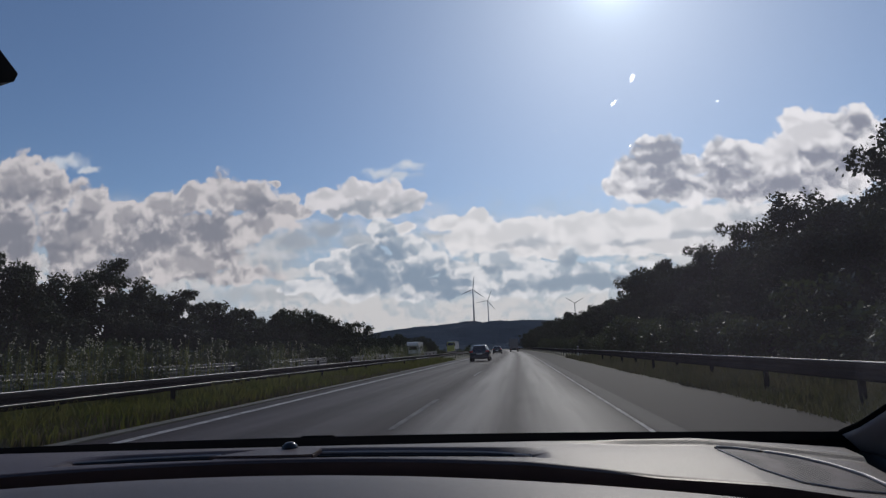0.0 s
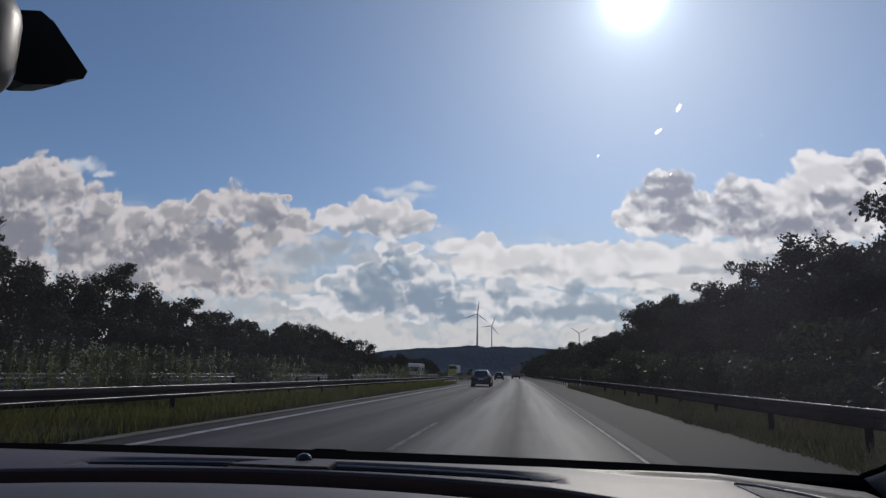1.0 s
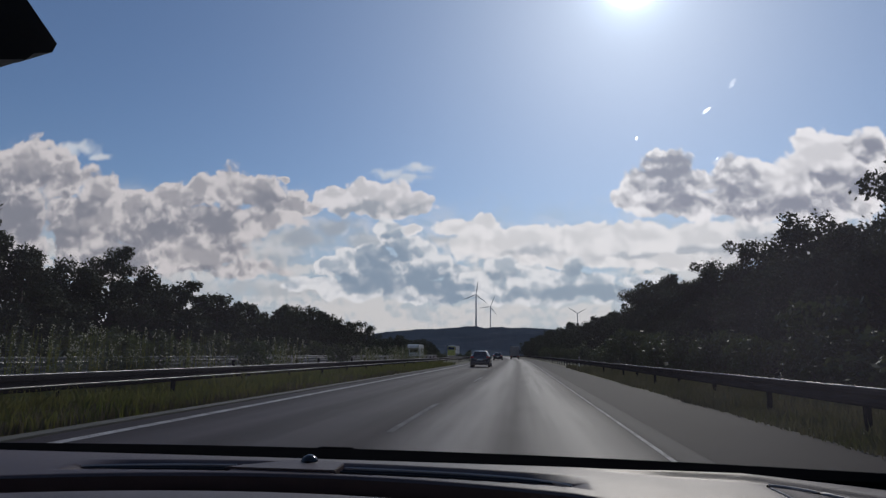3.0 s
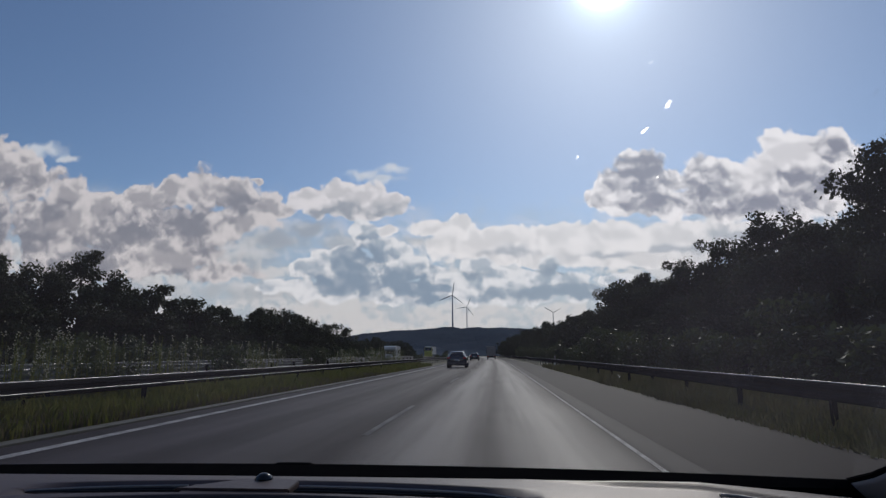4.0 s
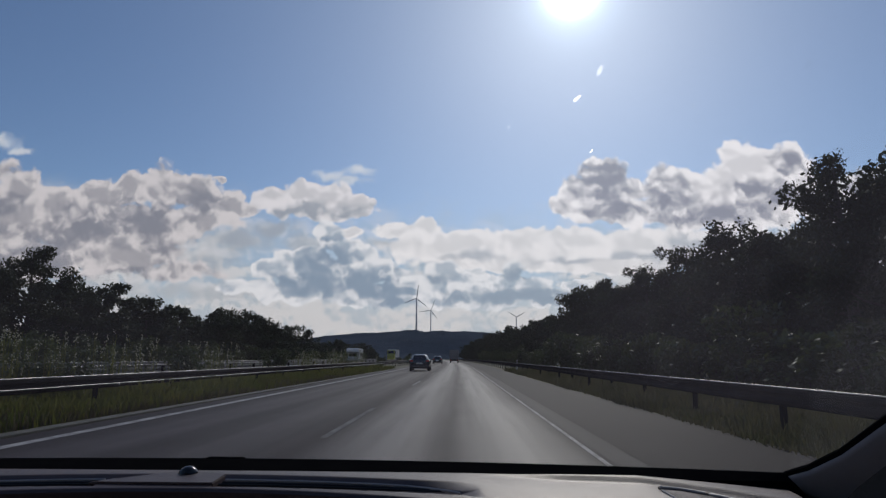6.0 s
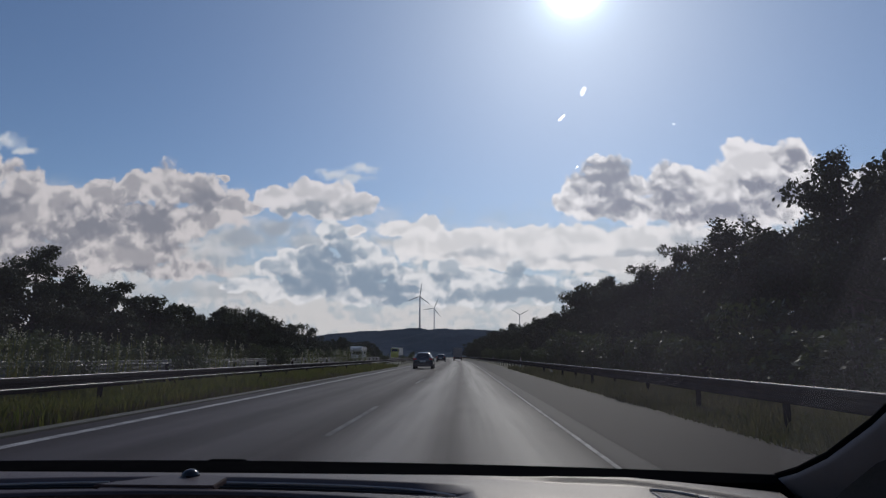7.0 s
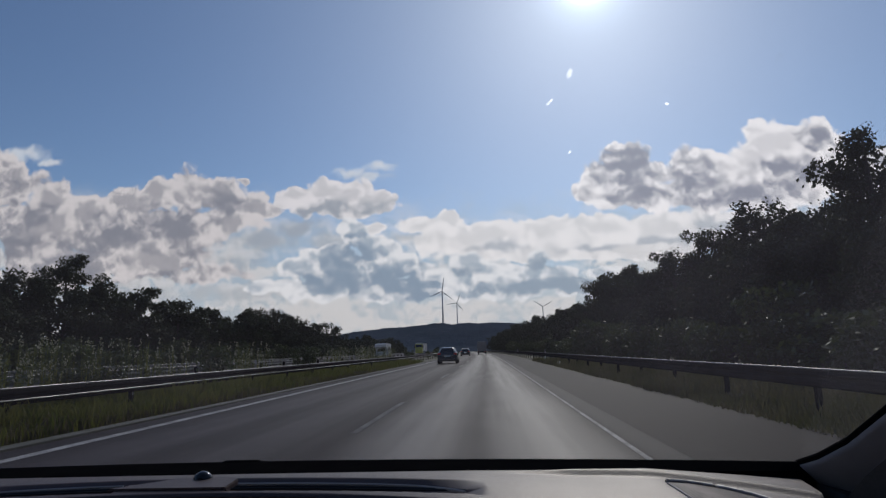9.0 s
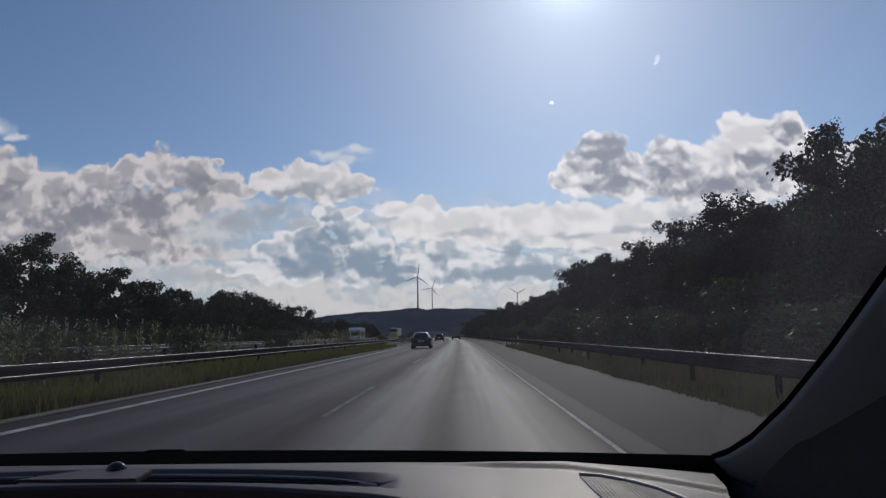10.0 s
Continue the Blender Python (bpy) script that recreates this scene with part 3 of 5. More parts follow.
# ---- guard rails ----
def guard_rail(name, x, y0, y1, facing, label, post_step=4.0, top=0.75, steel=None, lips=(0.306,)):
    """W-beam on posts; facing +1 turns the corrugated face towards +x."""
    rail = empty(name, (x, 0, 0), label, "guard rail", kind="structure")
    profile = [(0.0, 0.0), (0.010, 0.004), (0.046, 0.040), (0.050, 0.095), (0.014, 0.135), (0.014, 0.175), (0.050, 0.215), (0.046, 0.270), (0.010, 0.306), (0.0, 0.310),
               (-0.006, 0.302), (0.034, 0.262), (0.036, 0.220), (0.0, 0.178), (0.0, 0.132), (0.036, 0.09), (0.034, 0.048), (-0.006, 0.008)]
    bm = bmesh.new()
    n = int((y1 - y0) / 6)
    rings = []
    for i in range(n + 1):
        y = y0 + (y1 - y0) * i / n
        sag = 0.006 * noise.noise((y * 0.13, x, 1.0))
        rings.append([bm.verts.new((facing * (0.09 + a) + bend(y) + sag, y, top - 0.31 + b + sag)) for a, b in profile])
    for r, s in zip(rings, rings[1:]):
        for k in range(len(profile)):
            bm.faces.new((r[k], r[(k + 1) % len(profile)], s[(k + 1) % len(profile)], s[k]))
    beam = part("beam", bm, steel or ZINC_SHADED, rail, "galvanised corrugated steel beam")
    # thin bright tubes added along the beam, in place of its sun glint
    for lip in lips:
        path = []
        for i in range(n + 1):
            y = y0 + (y1 - y0) * i / n
            sag = 0.006 * noise.noise((y * 0.13, x, 1.0))
            path.append((facing * (0.09 + (0.010 if lip > 0.25 else 0.052)) + bend(y) + sag, y, top - 0.31 + lip + sag))
        part("glint_strip", tube(bmesh.new(), path, [0.011] * len(path), 8), GLINT_STEEL, rail, "added bright strip painting the sun's glint on the beam edge", True)
    pm = bmesh.new()
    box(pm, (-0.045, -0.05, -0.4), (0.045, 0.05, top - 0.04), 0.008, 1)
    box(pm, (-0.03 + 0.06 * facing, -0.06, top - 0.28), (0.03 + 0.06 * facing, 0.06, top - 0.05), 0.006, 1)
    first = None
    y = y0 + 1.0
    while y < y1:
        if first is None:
            first = part("post", pm, ZINC_SHADED, rail)
            ob = first
        else:
            ob = new("post", first.data)
            ob.parent = rail
        ob.location = (bend(y), y, 0)
        y += post_step
    return rail


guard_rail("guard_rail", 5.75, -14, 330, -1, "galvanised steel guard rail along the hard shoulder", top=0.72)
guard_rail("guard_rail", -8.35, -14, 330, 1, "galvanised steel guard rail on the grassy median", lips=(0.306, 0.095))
guard_rail("guard_rail", -12.4, 2, 330, -1, "galvanised guard rail beyond the median shrubs", 4.0, 0.85, ZINC_SUNLIT)
guard_rail("guard_rail", -25.0, 10, 330, 1, "galvanised guard rail at the far edge of the opposite carriageway", 4.0, 0.8, ZINC_SUNLIT)


# ---- far hill and wind turbines ----
def hill(name, dist, crest, mat, label, rough):
    """A long wooded ridge: crest gives its height at each distance across."""
    verts, faces = [], []
    nx, ny = 640, 12
    for j in range(ny + 1):
        s = j / ny
        for i in range(nx + 1):
            x = -1500 + 3000 * i / nx
            h = crest(x) * math.sin(s * math.pi / 2) ** 0.8
            h += rough * s * (noise.noise((x * 0.03, s * 3, 0)) + 0.8 * noise.noise((x * 0.11, s * 9, 2)) + 0.9 * abs(noise.noise((x * 0.23, s * 14, 7))))
            verts.append((x, dist - 420 * (1 - s), max(-1.0, h) - (0.5 if j == 0 else 0)))
    for j in range(ny):
        for i in range(nx):
            a = j * (nx + 1) + i
            faces.append((a, a + 1, a + nx + 2, a + nx + 1))
    k = len(verts)
    verts += [(x, y + 500, -1.0) for x, y, z in verts[-(nx + 1):]]
    faces += [(k - nx - 1 + i, k - nx + i, k + i + 1, k + i) for i in range(nx)]
    return tagged(raw(name, verts, faces, mat, smooth=True), label, "hill", kind="structure")


def ridge_crest(x):
    return 49 + 13 * math.exp(-((x + 70) / 200) ** 2) - 14 / (1 + math.exp((x + 330) / 25)) - 10 / (1 + math.exp((420 - x) / 60))


hill("hill", 1500, ridge_crest, HAZY_WOOD, "long wooded hill on the horizon, distance haze painted in as blue", 5.0)
hill("hill_foot", 900, lambda x: 6 + 5 * noise.noise((x * 0.004, 0, 5)), HAZY_WOOD, "low dark belt of far woodland, tinted blue for haze", 2.0)


def wind_turbine(x, y, base, hub, length, turn, label):
    t = empty("wind_turbine", (x, y, base), label, "wind turbine", "wind turbines on the hill")
    up = hub - base
    bm = bmesh.new()
    tube(bm, [(0, 0, 0), (0, 0, up * 0.5), (0, 0, up - 1.0)], [2.3, 1.8, 1.25], 16)
    part("tower", bm, TURBINE_WHITE, t, smooth=True)
    bm = bmesh.new()
    box(bm, (-1.7, -2.8, up - 1.7), (1.7, 6.0, up + 1.9), 0.8, 3)
    part("nacelle", bm, TURBINE_WHITE, t)
    bm = bmesh.new()
    tube(bm, [(0, -5.6, up), (0, -5.0, up), (0, -4.0, up), (0, -2.7, up)], [0.25, 0.9, 1.4, 1.5], 14)
    part("hub", bm, TURBINE_WHITE, t, smooth=True)
    for k in range(3):
        a = radians(turn + 120 * k)
        out, side = Vector((math.sin(a), 0, math.cos(a))), Vector((math.cos(a), 0, -math.sin(a)))
        bm = bmesh.new()
        rings = []
        for s, chord, thick in ((0.0, 0.9, 0.9), (0.08, 1.2, 0.8), (0.2, 2.6, 0.55), (0.5, 1.9, 0.35), (0.8, 1.2, 0.2), (1.0, 0.35, 0.08)):
            c = Vector((0, -4.2, up)) + out * (1.0 + s * length)
            rings.append([bm.verts.new(c + side * (chord * px) + Vector((0, thick * py, 0)))
                          for px, py in ((-0.35, 0), (-0.1, 0.5), (0.25, 0.35), (0.65, 0), (0.25, -0.3), (-0.1, -0.45))])
        for r, q in zip(rings, rings[1:]):
            for i in range(6):
                bm.faces.new((r[i], r[(i + 1) % 6], q[(i + 1) % 6], q[i]))
        bm.faces.new(rings[-1])
        part("blade", bm, TURBINE_WHITE, t, smooth=True)
    return t


wind_turbine(-102, 1490, 55, 141, 33, 8, "tall grey-white three-bladed wind turbine on the hill crest")
wind_turbine(-92, 2020, -1, 152, 36, 22, "grey-white wind turbine standing farther behind the hill crest")
wind_turbine(181, 2000, -1, 130, 34, -58, "grey-white wind turbine standing apart behind the ridge")


# ---- trees, shrubs and weeds ----
def leaf_cloud(rng, centres, radii, count, size):
    """Small diamond leaves strewn through clumps; returns vertices and faces as arrays."""
    n = count
    pick = rng.choice(len(centres), n, p=np.array(radii) ** 2 / np.sum(np.array(radii) ** 2))
    d = rng.normal(size=(n, 3))
    d /= np.linalg.norm(d, axis=1)[:, None]
    r = np.array(radii)[pick] * rng.uniform(0.35, 1.0, n) ** 0.5 * (1 + 0.18 * rng.normal(size=n))
    c = np.array(centres)[pick] + d * r[:, None] * np.array([1, 1, 0.8])
    a = rng.normal(size=(n, 3))
    a /= np.linalg.norm(a, axis=1)[:, None]
    b = np.cross(a, rng.normal(size=(n, 3)))
    b /= np.linalg.norm(b, axis=1)[:, None] + 1e-9
    s = size * rng.uniform(0.6, 1.35, n)[:, None]
    v = np.stack([c - a * s, c + b * s * 0.55, c + a * s, c - b * s * 0.55], 1).reshape(-1, 3)
    return v, np.arange(4 * n).reshape(-1, 4)


def tree(seed, height, spread, count, size, low=0.15, name="tree", label="", category="tree", bare=False):
    """Tapered trunk, limbs and an uneven crown of leaf clumps, its foot at the origin."""
    rng = np.random.default_rng(seed)
    t = empty(name, (0, 0, 0), label, category)
    bm = bmesh.new()
    lean = rng.normal(0, 0.03, 2)
    top = Vector((lean[0] * height, lean[1] * height, height * 0.82))
    r0 = 0.018 * height + 0.05
    tube(bm, [(0, 0, -0.2), (0, 0, 0.3), top * 0.35, top * 0.7, top], [r0 * 1.3, r0, r0 * 0.8, r0 * 0.45, r0 * 0.15], 8)
    centres, radii = [], []
    limbs = 18 if not bare else 16
    for k in range(limbs):
        f = low + (0.95 - low) * (k + rng.uniform(0, 0.8)) / limbs
        ang = k * 2.4 + rng.uniform(-0.5, 0.5)
        reach = spread * (0.55 + 0.5 * math.sin(math.pi * min(1, 0.25 + f * 0.72))) * rng.uniform(0.65, 1.1)
        start = top * f
        mid = start + Vector((math.cos(ang) * reach * 0.5, math.sin(ang) * reach * 0.5, reach * 0.16))
        end = start + Vector((math.cos(ang) * reach, math.sin(ang) * reach, reach * rng.uniform(0.2, 0.55)))
        tube(bm, [start, mid, end], [r0 * 0.42 * (1.1 - f), r0 * 0.25 * (1.1 - f), 0.012], 5, cap=False)
        for q in range(5):
            s = rng.uniform(0.3, 1.08)
            p = start.lerp(end, s) + Vector(rng.normal(0, 0.22 * reach * 0.5, 3))
            tube(bm, [start.lerp(end, s * 0.8), p], [0.02, 0.008], 4, cap=False)
            centres.append(tuple(p))
            radii.append(rng.uniform(0.17, 0.33) * spread * (1.15 - 0.5 * f))
    centres.append(tuple(top))
    radii.append(0.25 * spread)
    part("trunk", bm, BARK, t, smooth=True)
    v, f = leaf_cloud(rng, centres, radii, count, size)
    v[:, 2] = np.maximum(v[:, 2], 0.12)
    raw("crown", v.tolist(), f.tolist(), LEAF, t)
    return t


def bush(seed, height, width, count, size, mat=None, name="bush", label="", stems=9):
    rng = np.random.default_rng(seed)
    t = empty(name, (0, 0, 0), label, "bush")
    bm = bmesh.new()
    centres, radii = [], []
    for k in range(stems):
        a, r = rng.uniform(0, 6.28), width * rng.uniform(0.1, 0.75)
        tip = Vector((math.cos(a) * r, math.sin(a) * r, height * rng.uniform(0.5, 0.95)))
        tube(bm, [(tip.x * 0.2, tip.y * 0.2, -0.1), tip * 0.6, tip], [0.025, 0.018, 0.006], 5, cap=False)
        for q in (0.35, 0.65, 0.95):
            centres.append(tuple(tip * q))
            radii.append(width * rng.uniform(0.2, 0.36))
    part("stem", bm, BARK, t)
    v, f = leaf_cloud(rng, centres, radii, count, size)
    v[:, 2] = np.maximum(v[:, 2], 0.03)
    raw("foliage", v.tolist(), f.tolist(), mat or LEAF_BUSH, t)
    return t


def weeds(seed, count, height, spread):
    """A stand of tall stalks with narrow leaves and pale seed heads."""
    rng = np.random.default_rng(seed)
    t = empty("tall_weeds", (0, 0, 0), "tall green roadside weeds with pale seed heads in the median", "weeds")
    sv, sf, lv, lf, hv, hf = [], [], [], [], [], []
    for k in range(count):
        x, y = rng.normal(0, spread * 0.5), rng.normal(0, spread)
        h = height * rng.uniform(0.55, 1.1)
        lx, ly = rng.normal(0, 0.1, 2)
        i = len(sv)
        sv += [(x - 0.008, y, 0), (x + 0.008, y, 0), (x + lx + 0.004, y + ly, h), (x + lx - 0.004, y + ly, h)]
        sf.append((i, i + 1, i + 2, i + 3))
        for q in range(16):
            s = rng.uniform(0.1, 0.95)
            a, ln = rng.uniform(0, 6.28), rng.uniform(0.08, 0.2)
            p = np.array([x + lx * s, y + ly * s, h * s])
            o = np.array([math.cos(a), math.sin(a), rng.uniform(-0.1, 0.7)]) * ln
            w = np.array([-math.sin(a), math.cos(a), 0.2]) * 0.022
            i = len(lv)
            lv += [tuple(p), tuple(p + o * 0.5 + w), tuple(p + o), tuple(p + o * 0.5 - w)]
            lf.append((i, i + 1, i + 2, i + 3))
        if rng.uniform() < 0.4:
            for q in range(7):
                p = np.array([x + lx, y + ly, h]) + rng.normal(0, 1, 3) * [0.025, 0.025, 0.08]
                i = len(hv)
                e = 0.022
                hv += [tuple(p + [0, 0, e]), tuple(p + [e, 0, 0]), tuple(p - [0, 0, e]), tuple(p - [e, 0, 0]), tuple(p + [0, e, 0])]
                hf += [(i, i + 1, i + 4), (i + 1, i + 2, i + 4), (i + 2, i + 3, i + 4), (i + 3, i, i + 4)]
    raw("stalks", sv, sf, GRASS_BLADE, t)
    raw("leaves", lv, lf, LEAF_BUSH, t)
    raw("seed_heads", hv, hf, FLOWER, t, "pale seed heads")
    return t


def place(proto, x, y, scale, turn, tall=1.0):
    m = pose(x + bend(y), y, -0.08, 0, 0, turn) @ Matrix.Diagonal((scale, scale, scale * tall, 1))
    return copy_thing(proto, m)


rng = np.random.default_rng(11)
TREE_TEXT = "dense dark green broadleaf tree, backlit, at the woodland edge"
near_trees = [tagged(tree(20 + k, 8.2, 2.6, 21000, 0.088, 0.06, label=TREE_TEXT), group="roadside woodland") for k in range(4)]
far_trees = [tagged(tree(40 + k, 8.2, 2.7, 5000, 0.165, 0.06, label=TREE_TEXT), group="roadside woodland") for k in range(4)]
bushes = [tagged(bush(60 + k, 2.4, 1.6, 1800, 0.115, label="dark leafy shrub under the woodland edge"), group="woodland shrubs") for k in range(3)]
low_bushes = [tagged(bush(70 + k, 1.7, 1.2, 2400, 0.07, label="green shrub growing in the grassy median"), group="median shrubs") for k in range(3)]
weed_stands = [tagged(weeds(80 + k, 90, 1.75, 1.1), group="median weeds") for k in range(2)]

# right-hand woodland: tall close by, an unbroken wall farther on
y, k = 4.0, 0
while y < 330:
    for row in range(2):
        protos = near_trees if y < 60 and row == 0 else far_trees
        yy = y + rng.uniform(-1.2, 1.2) + 1.8 * row
        x = 12.0 + 3.6 * row + rng.uniform(-0.9, 0.9)
        s = rng.uniform(0.78, 1.12) * (1.0 if y < 25 else 0.93 if y < 120 else 1.02) * (1.12 if row else 1.0)
        place(protos[int(rng.integers(4))], x, yy, s, rng.uniform(0, 360), rng.uniform(0.88, 1.15))
    y += 3.7 if y < 70 else (5.5 if y < 150 else 9.0)
y = 3.0
while y < 200:
    place(bushes[int(rng.integers(3))], 9.2 + rng.uniform(-0.6, 0.9), y, rng.uniform(0.75, 1.25), rng.uniform(0, 360), rng.uniform(0.8, 1.2))
    y += rng.uniform(1.6, 2.6) if y < 60 else rng.uniform(3.5, 5.5)

# left-hand woodland beyond the opposite carriageway
y = 12.0
while y < 250:
    for row in range(2):
        protos = near_trees if y < 45 and row == 0 else far_trees
        yy = y + rng.uniform(-1.5, 1.5) + 2.2 * row
        x = -30.0 - 4.5 * row - rng.uniform(-1.2, 1.2)
        s = rng.uniform(0.88, 1.16) * (1.14 if y < 38 else 1.06 if y < 60 else 0.92 if y < 130 else 0.72)
        place(protos[int(rng.integers(4))], x, yy, s, rng.uniform(0, 360), rng.uniform(0.85, 1.1))
    y += 4.6 if y < 110 else 9.0
y = 14.0
while y < 200:
    place(bushes[int(rng.integers(3))], -27.3 + rng.uniform(-0.6, 0.6), y, rng.uniform(0.8, 1.25), rng.uniform(0, 360))
    y += rng.uniform(2.4, 3.8) if y < 80 else rng.uniform(5, 8)

# a lone tree and hedge trees by the road far ahead
for x, y, k in ((8.5, 420.0, 1.3), (20.0, 470.0, 0.85), (30.0, 440.0, 0.7), (-62.0, 470.0, 0.8), (-52.0, 520.0, 0.7), (-44.0, 560.0, 0.7)):
    copy_thing(far_trees[int(rng.integers(4))], pose(x, y, -0.08, 0, 0, rng.uniform(0, 360)) @ Matrix.Diagonal((1.25 * k, 1.25 * k, k, 1)))

# median shrubs and weeds, in loose groups
for y in (15.5, 17.0, 24.5, 36.5, 60.0, 85.0, 120.0):
    place(low_bushes[int(rng.integers(3))], -10.5 + rng.uniform(-0.5, 0.5), y, rng.uniform(0.75, 1.1), rng.uniform(0, 360))
for y in (13.0, 14.8, 18.5, 27.0, 44.0):
    place(weed_stands[int(rng.integers(2))], -10.3 + rng.uniform(-0.4, 0.4), y, rng.uniform(0.85, 1.05), rng.uniform(-12, 12))

# the prototypes take places of their own in the woodland
for k, p in enumerate(near_trees):
    p.matrix_basis = pose(13.0 + 0.4 * k, -4.0 - 4.0 * k, -0.08)
for k, p in enumerate(far_trees):
    p.matrix_basis = pose(-33.0, 6.0 - 5.0 * k, -0.08)
for k, p in enumerate(bushes):
    p.matrix_basis = pose(9.3, 0.5 - 2.2 * k, -0.08)
for k, p in enumerate(low_bushes):
    p.matrix_basis = pose(-10.4, 140.0 + 14 * k, -0.08)
    p.location.x += bend(140.0 + 14 * k)
for k, p in enumerate(weed_stands):
    p.matrix_basis = pose(-10.4, 55.0 + 11.0 * k, -0.08)

# a half-dead tree above the wood
dead = tree(97, 8.7, 1.5, 2600, 0.042, 0.3, "bare_tree", "thin half-dead tree with bare branches above the wood", "tree", True)
dead.matrix_basis = pose(11.9, 18.6, -0.08)


def grass(name, x0, x1, y0, y1, count, height, mat, label, seed, tufts=-1.0):
    rng = np.random.default_rng(seed)
    x, y = rng.uniform(x0, x1, count), y0 + (y1 - y0) * rng.uniform(0, 1, count) ** 1.7
    patch = np.array([noise.noise((a * 0.7, b * 0.25, seed)) for a, b in zip(x, y)])
    keep = patch > tufts
    x, y, patch, count = x[keep], y[keep], patch[keep], int(keep.sum())
    h = height * rng.uniform(0.45, 1.15, count) * (1.0 + 0.6 * patch)
    a, w = rng.uniform(0, 6.28, count), rng.uniform(0.006, 0.016, count) * (1 + y / 40)
    lx, ly = rng.normal(0, 0.3, count) * h, rng.normal(0, 0.3, count) * h
    x = x + np.array([bend(v) for v in y])
    dx, dy = np.cos(a) * w, np.sin(a) * w
    z = np.full(count, -0.07)
    v = np.stack([np.stack([x - dx, y - dy, z], 1), np.stack([x + dx, y + dy, z], 1),
                  np.stack([x + lx * 0.4 + dx * 0.7, y + ly * 0.4 + dy * 0.7, h * 0.6], 1),
                  np.stack([x + lx, y + ly, h], 1), np.stack([x + lx * 0.4 - dx * 0.7, y + ly * 0.4 - dy * 0.7, h * 0.6], 1)], 1).reshape(-1, 3)
    f = np.arange(5 * count).reshape(-1, 5)
    return tagged(raw(name, v.tolist(), f.tolist(), mat), label, "grass", kind="stuff")


grass("median_grass", -12.0, -6.7, 5.0, 70.0, 36000, 0.32, GRASS_BLADE, "long uncut green grass along the median", 1)
grass("median_grass", -8.0, -6.68, 4.0, 40.0, 9000, 0.22, GRASS_DRY, "dry yellowish grass at the edge of the median", 2)
grass("verge_grass", 4.50, 8.8, 2.0, 60.0, 30000, 0.11, GRASS_VERGE, "short dry grass and weeds beside the hard shoulder", 3)
grass("verge_grass", 4.9, 9.5, 2.5, 55.0, 9000, 0.26, GRASS_VERGE, "taller green grass tufts under the guard rail", 4)

grass("verge_tufts", 4.45, 6.6, 3.0, 60.0, 16000, 0.34, GRASS_VERGE, "uneven tufts of weeds and dry stalks at the shoulder's edge", 5, 0.12)
grass("median_tufts", -8.2, -6.8, 4.0, 60.0, 9000, 0.44, GRASS_BLADE, "taller tufts of green weeds under the median guard rail", 6, 0.15)


# ---- marker posts ----
def marker_post(x, y):
    p = empty("marker_post", (x + bend(y), y, -0.06), "white plastic roadside marker post with a black band", "marker post", "marker posts")
    for name, z0, z1, mat in (("shaft", 0.0, 0.78, POST_WHITE), ("band", 0.78, 0.98, BLACK_PLASTIC), ("cap", 0.98, 1.06, POST_WHITE)):
        bm = bmesh.new()
        tube(bm, [(0, 0, z0), (0, 0, z1)], [0.06, 0.058 if name != "cap" else 0.03], 10)
        part(name, bm, mat, p, "black band" if name == "band" else "")
    bm = bmesh.new()
    box(bm, (-0.022, -0.066, 0.80), (0.022, -0.055, 0.96), 0.004, 1)
    part("reflector", bm, REFLECTOR, p, "pale reflector")
    return p


for y in (66.0, 116.0):
    marker_post(6.3, y)


# ---- other vehicles ----
def wheel(parent, x, y, r, w, outer, tyre_only=False):
    """Tyre with a spoked rim under it; outer is the side that the rim faces."""
    hub = part("wheel", tube(bmesh.new(), [(x - outer * w * 0.4, y, r), (x + outer * w * 0.3, y, r)], [r * 0.22, r * 0.22], 12), BLACK_PLASTIC, parent)
    bm = bmesh.new()
    h = w / 2
    disc_ring(bm, [(-h, r * 0.62), (-h, r * 0.9), (-h * 0.75, r), (h * 0.75, r), (h, r * 0.9), (h, r * 0.62), (-h, r * 0.62)], 28, x, y, r)
    part("tyre", bm, RUBBER, hub, smooth=True)
    bm = bmesh.new()
    o = x + outer * h * 0.8
    disc_ring(bm, [(-0.01, r * 0.64), (0.012, r * 0.64), (0.012, r * 0.55), (-0.01, r * 0.55), (-0.01, r * 0.64)], 28, o, y, r)
    for k in range(10):
        a = 2 * math.pi * k / 10
        c, sn = math.cos(a), math.sin(a)
        slab(bm, [(o, y + c * r * 0.1 - sn * 0.02, r + sn * r * 0.1 + c * 0.02), (o, y + c * r * 0.58 - sn * 0.014, r + sn * r * 0.58 + c * 0.014),
                  (o, y + c * r * 0.58 + sn * 0.014, r + sn * r * 0.58 - c * 0.014), (o, y + c * r * 0.1 + sn * 0.02, r + sn * r * 0.1 - c * 0.02)], 0.014)
    tube(bm, [(o - 0.012, y, r), (o + 0.014, y, r)], [r * 0.16, r * 0.14], 12)
    part("rim", bm, ALLOY, hub, "silver alloy rim with slim spokes")
    return hub


def side_point(st, y, f, out=0.0):
    """A point on the car's side between belt (f=0) and roof edge (f=1) at length y."""
    for a, b in zip(st, st[1:]):
        if a[0] <= y <= b[0]:
            t = (y - a[0]) / (b[0] - a[0])
            v = [p + (q - p) * t for p, q in zip(a, b)]
            break
    _, w, zb, belt, roof, wr = v
    return (w * 0.985 + (wr - w * 0.985) * f + out, y, belt + (roof - 0.05 - belt) * f)


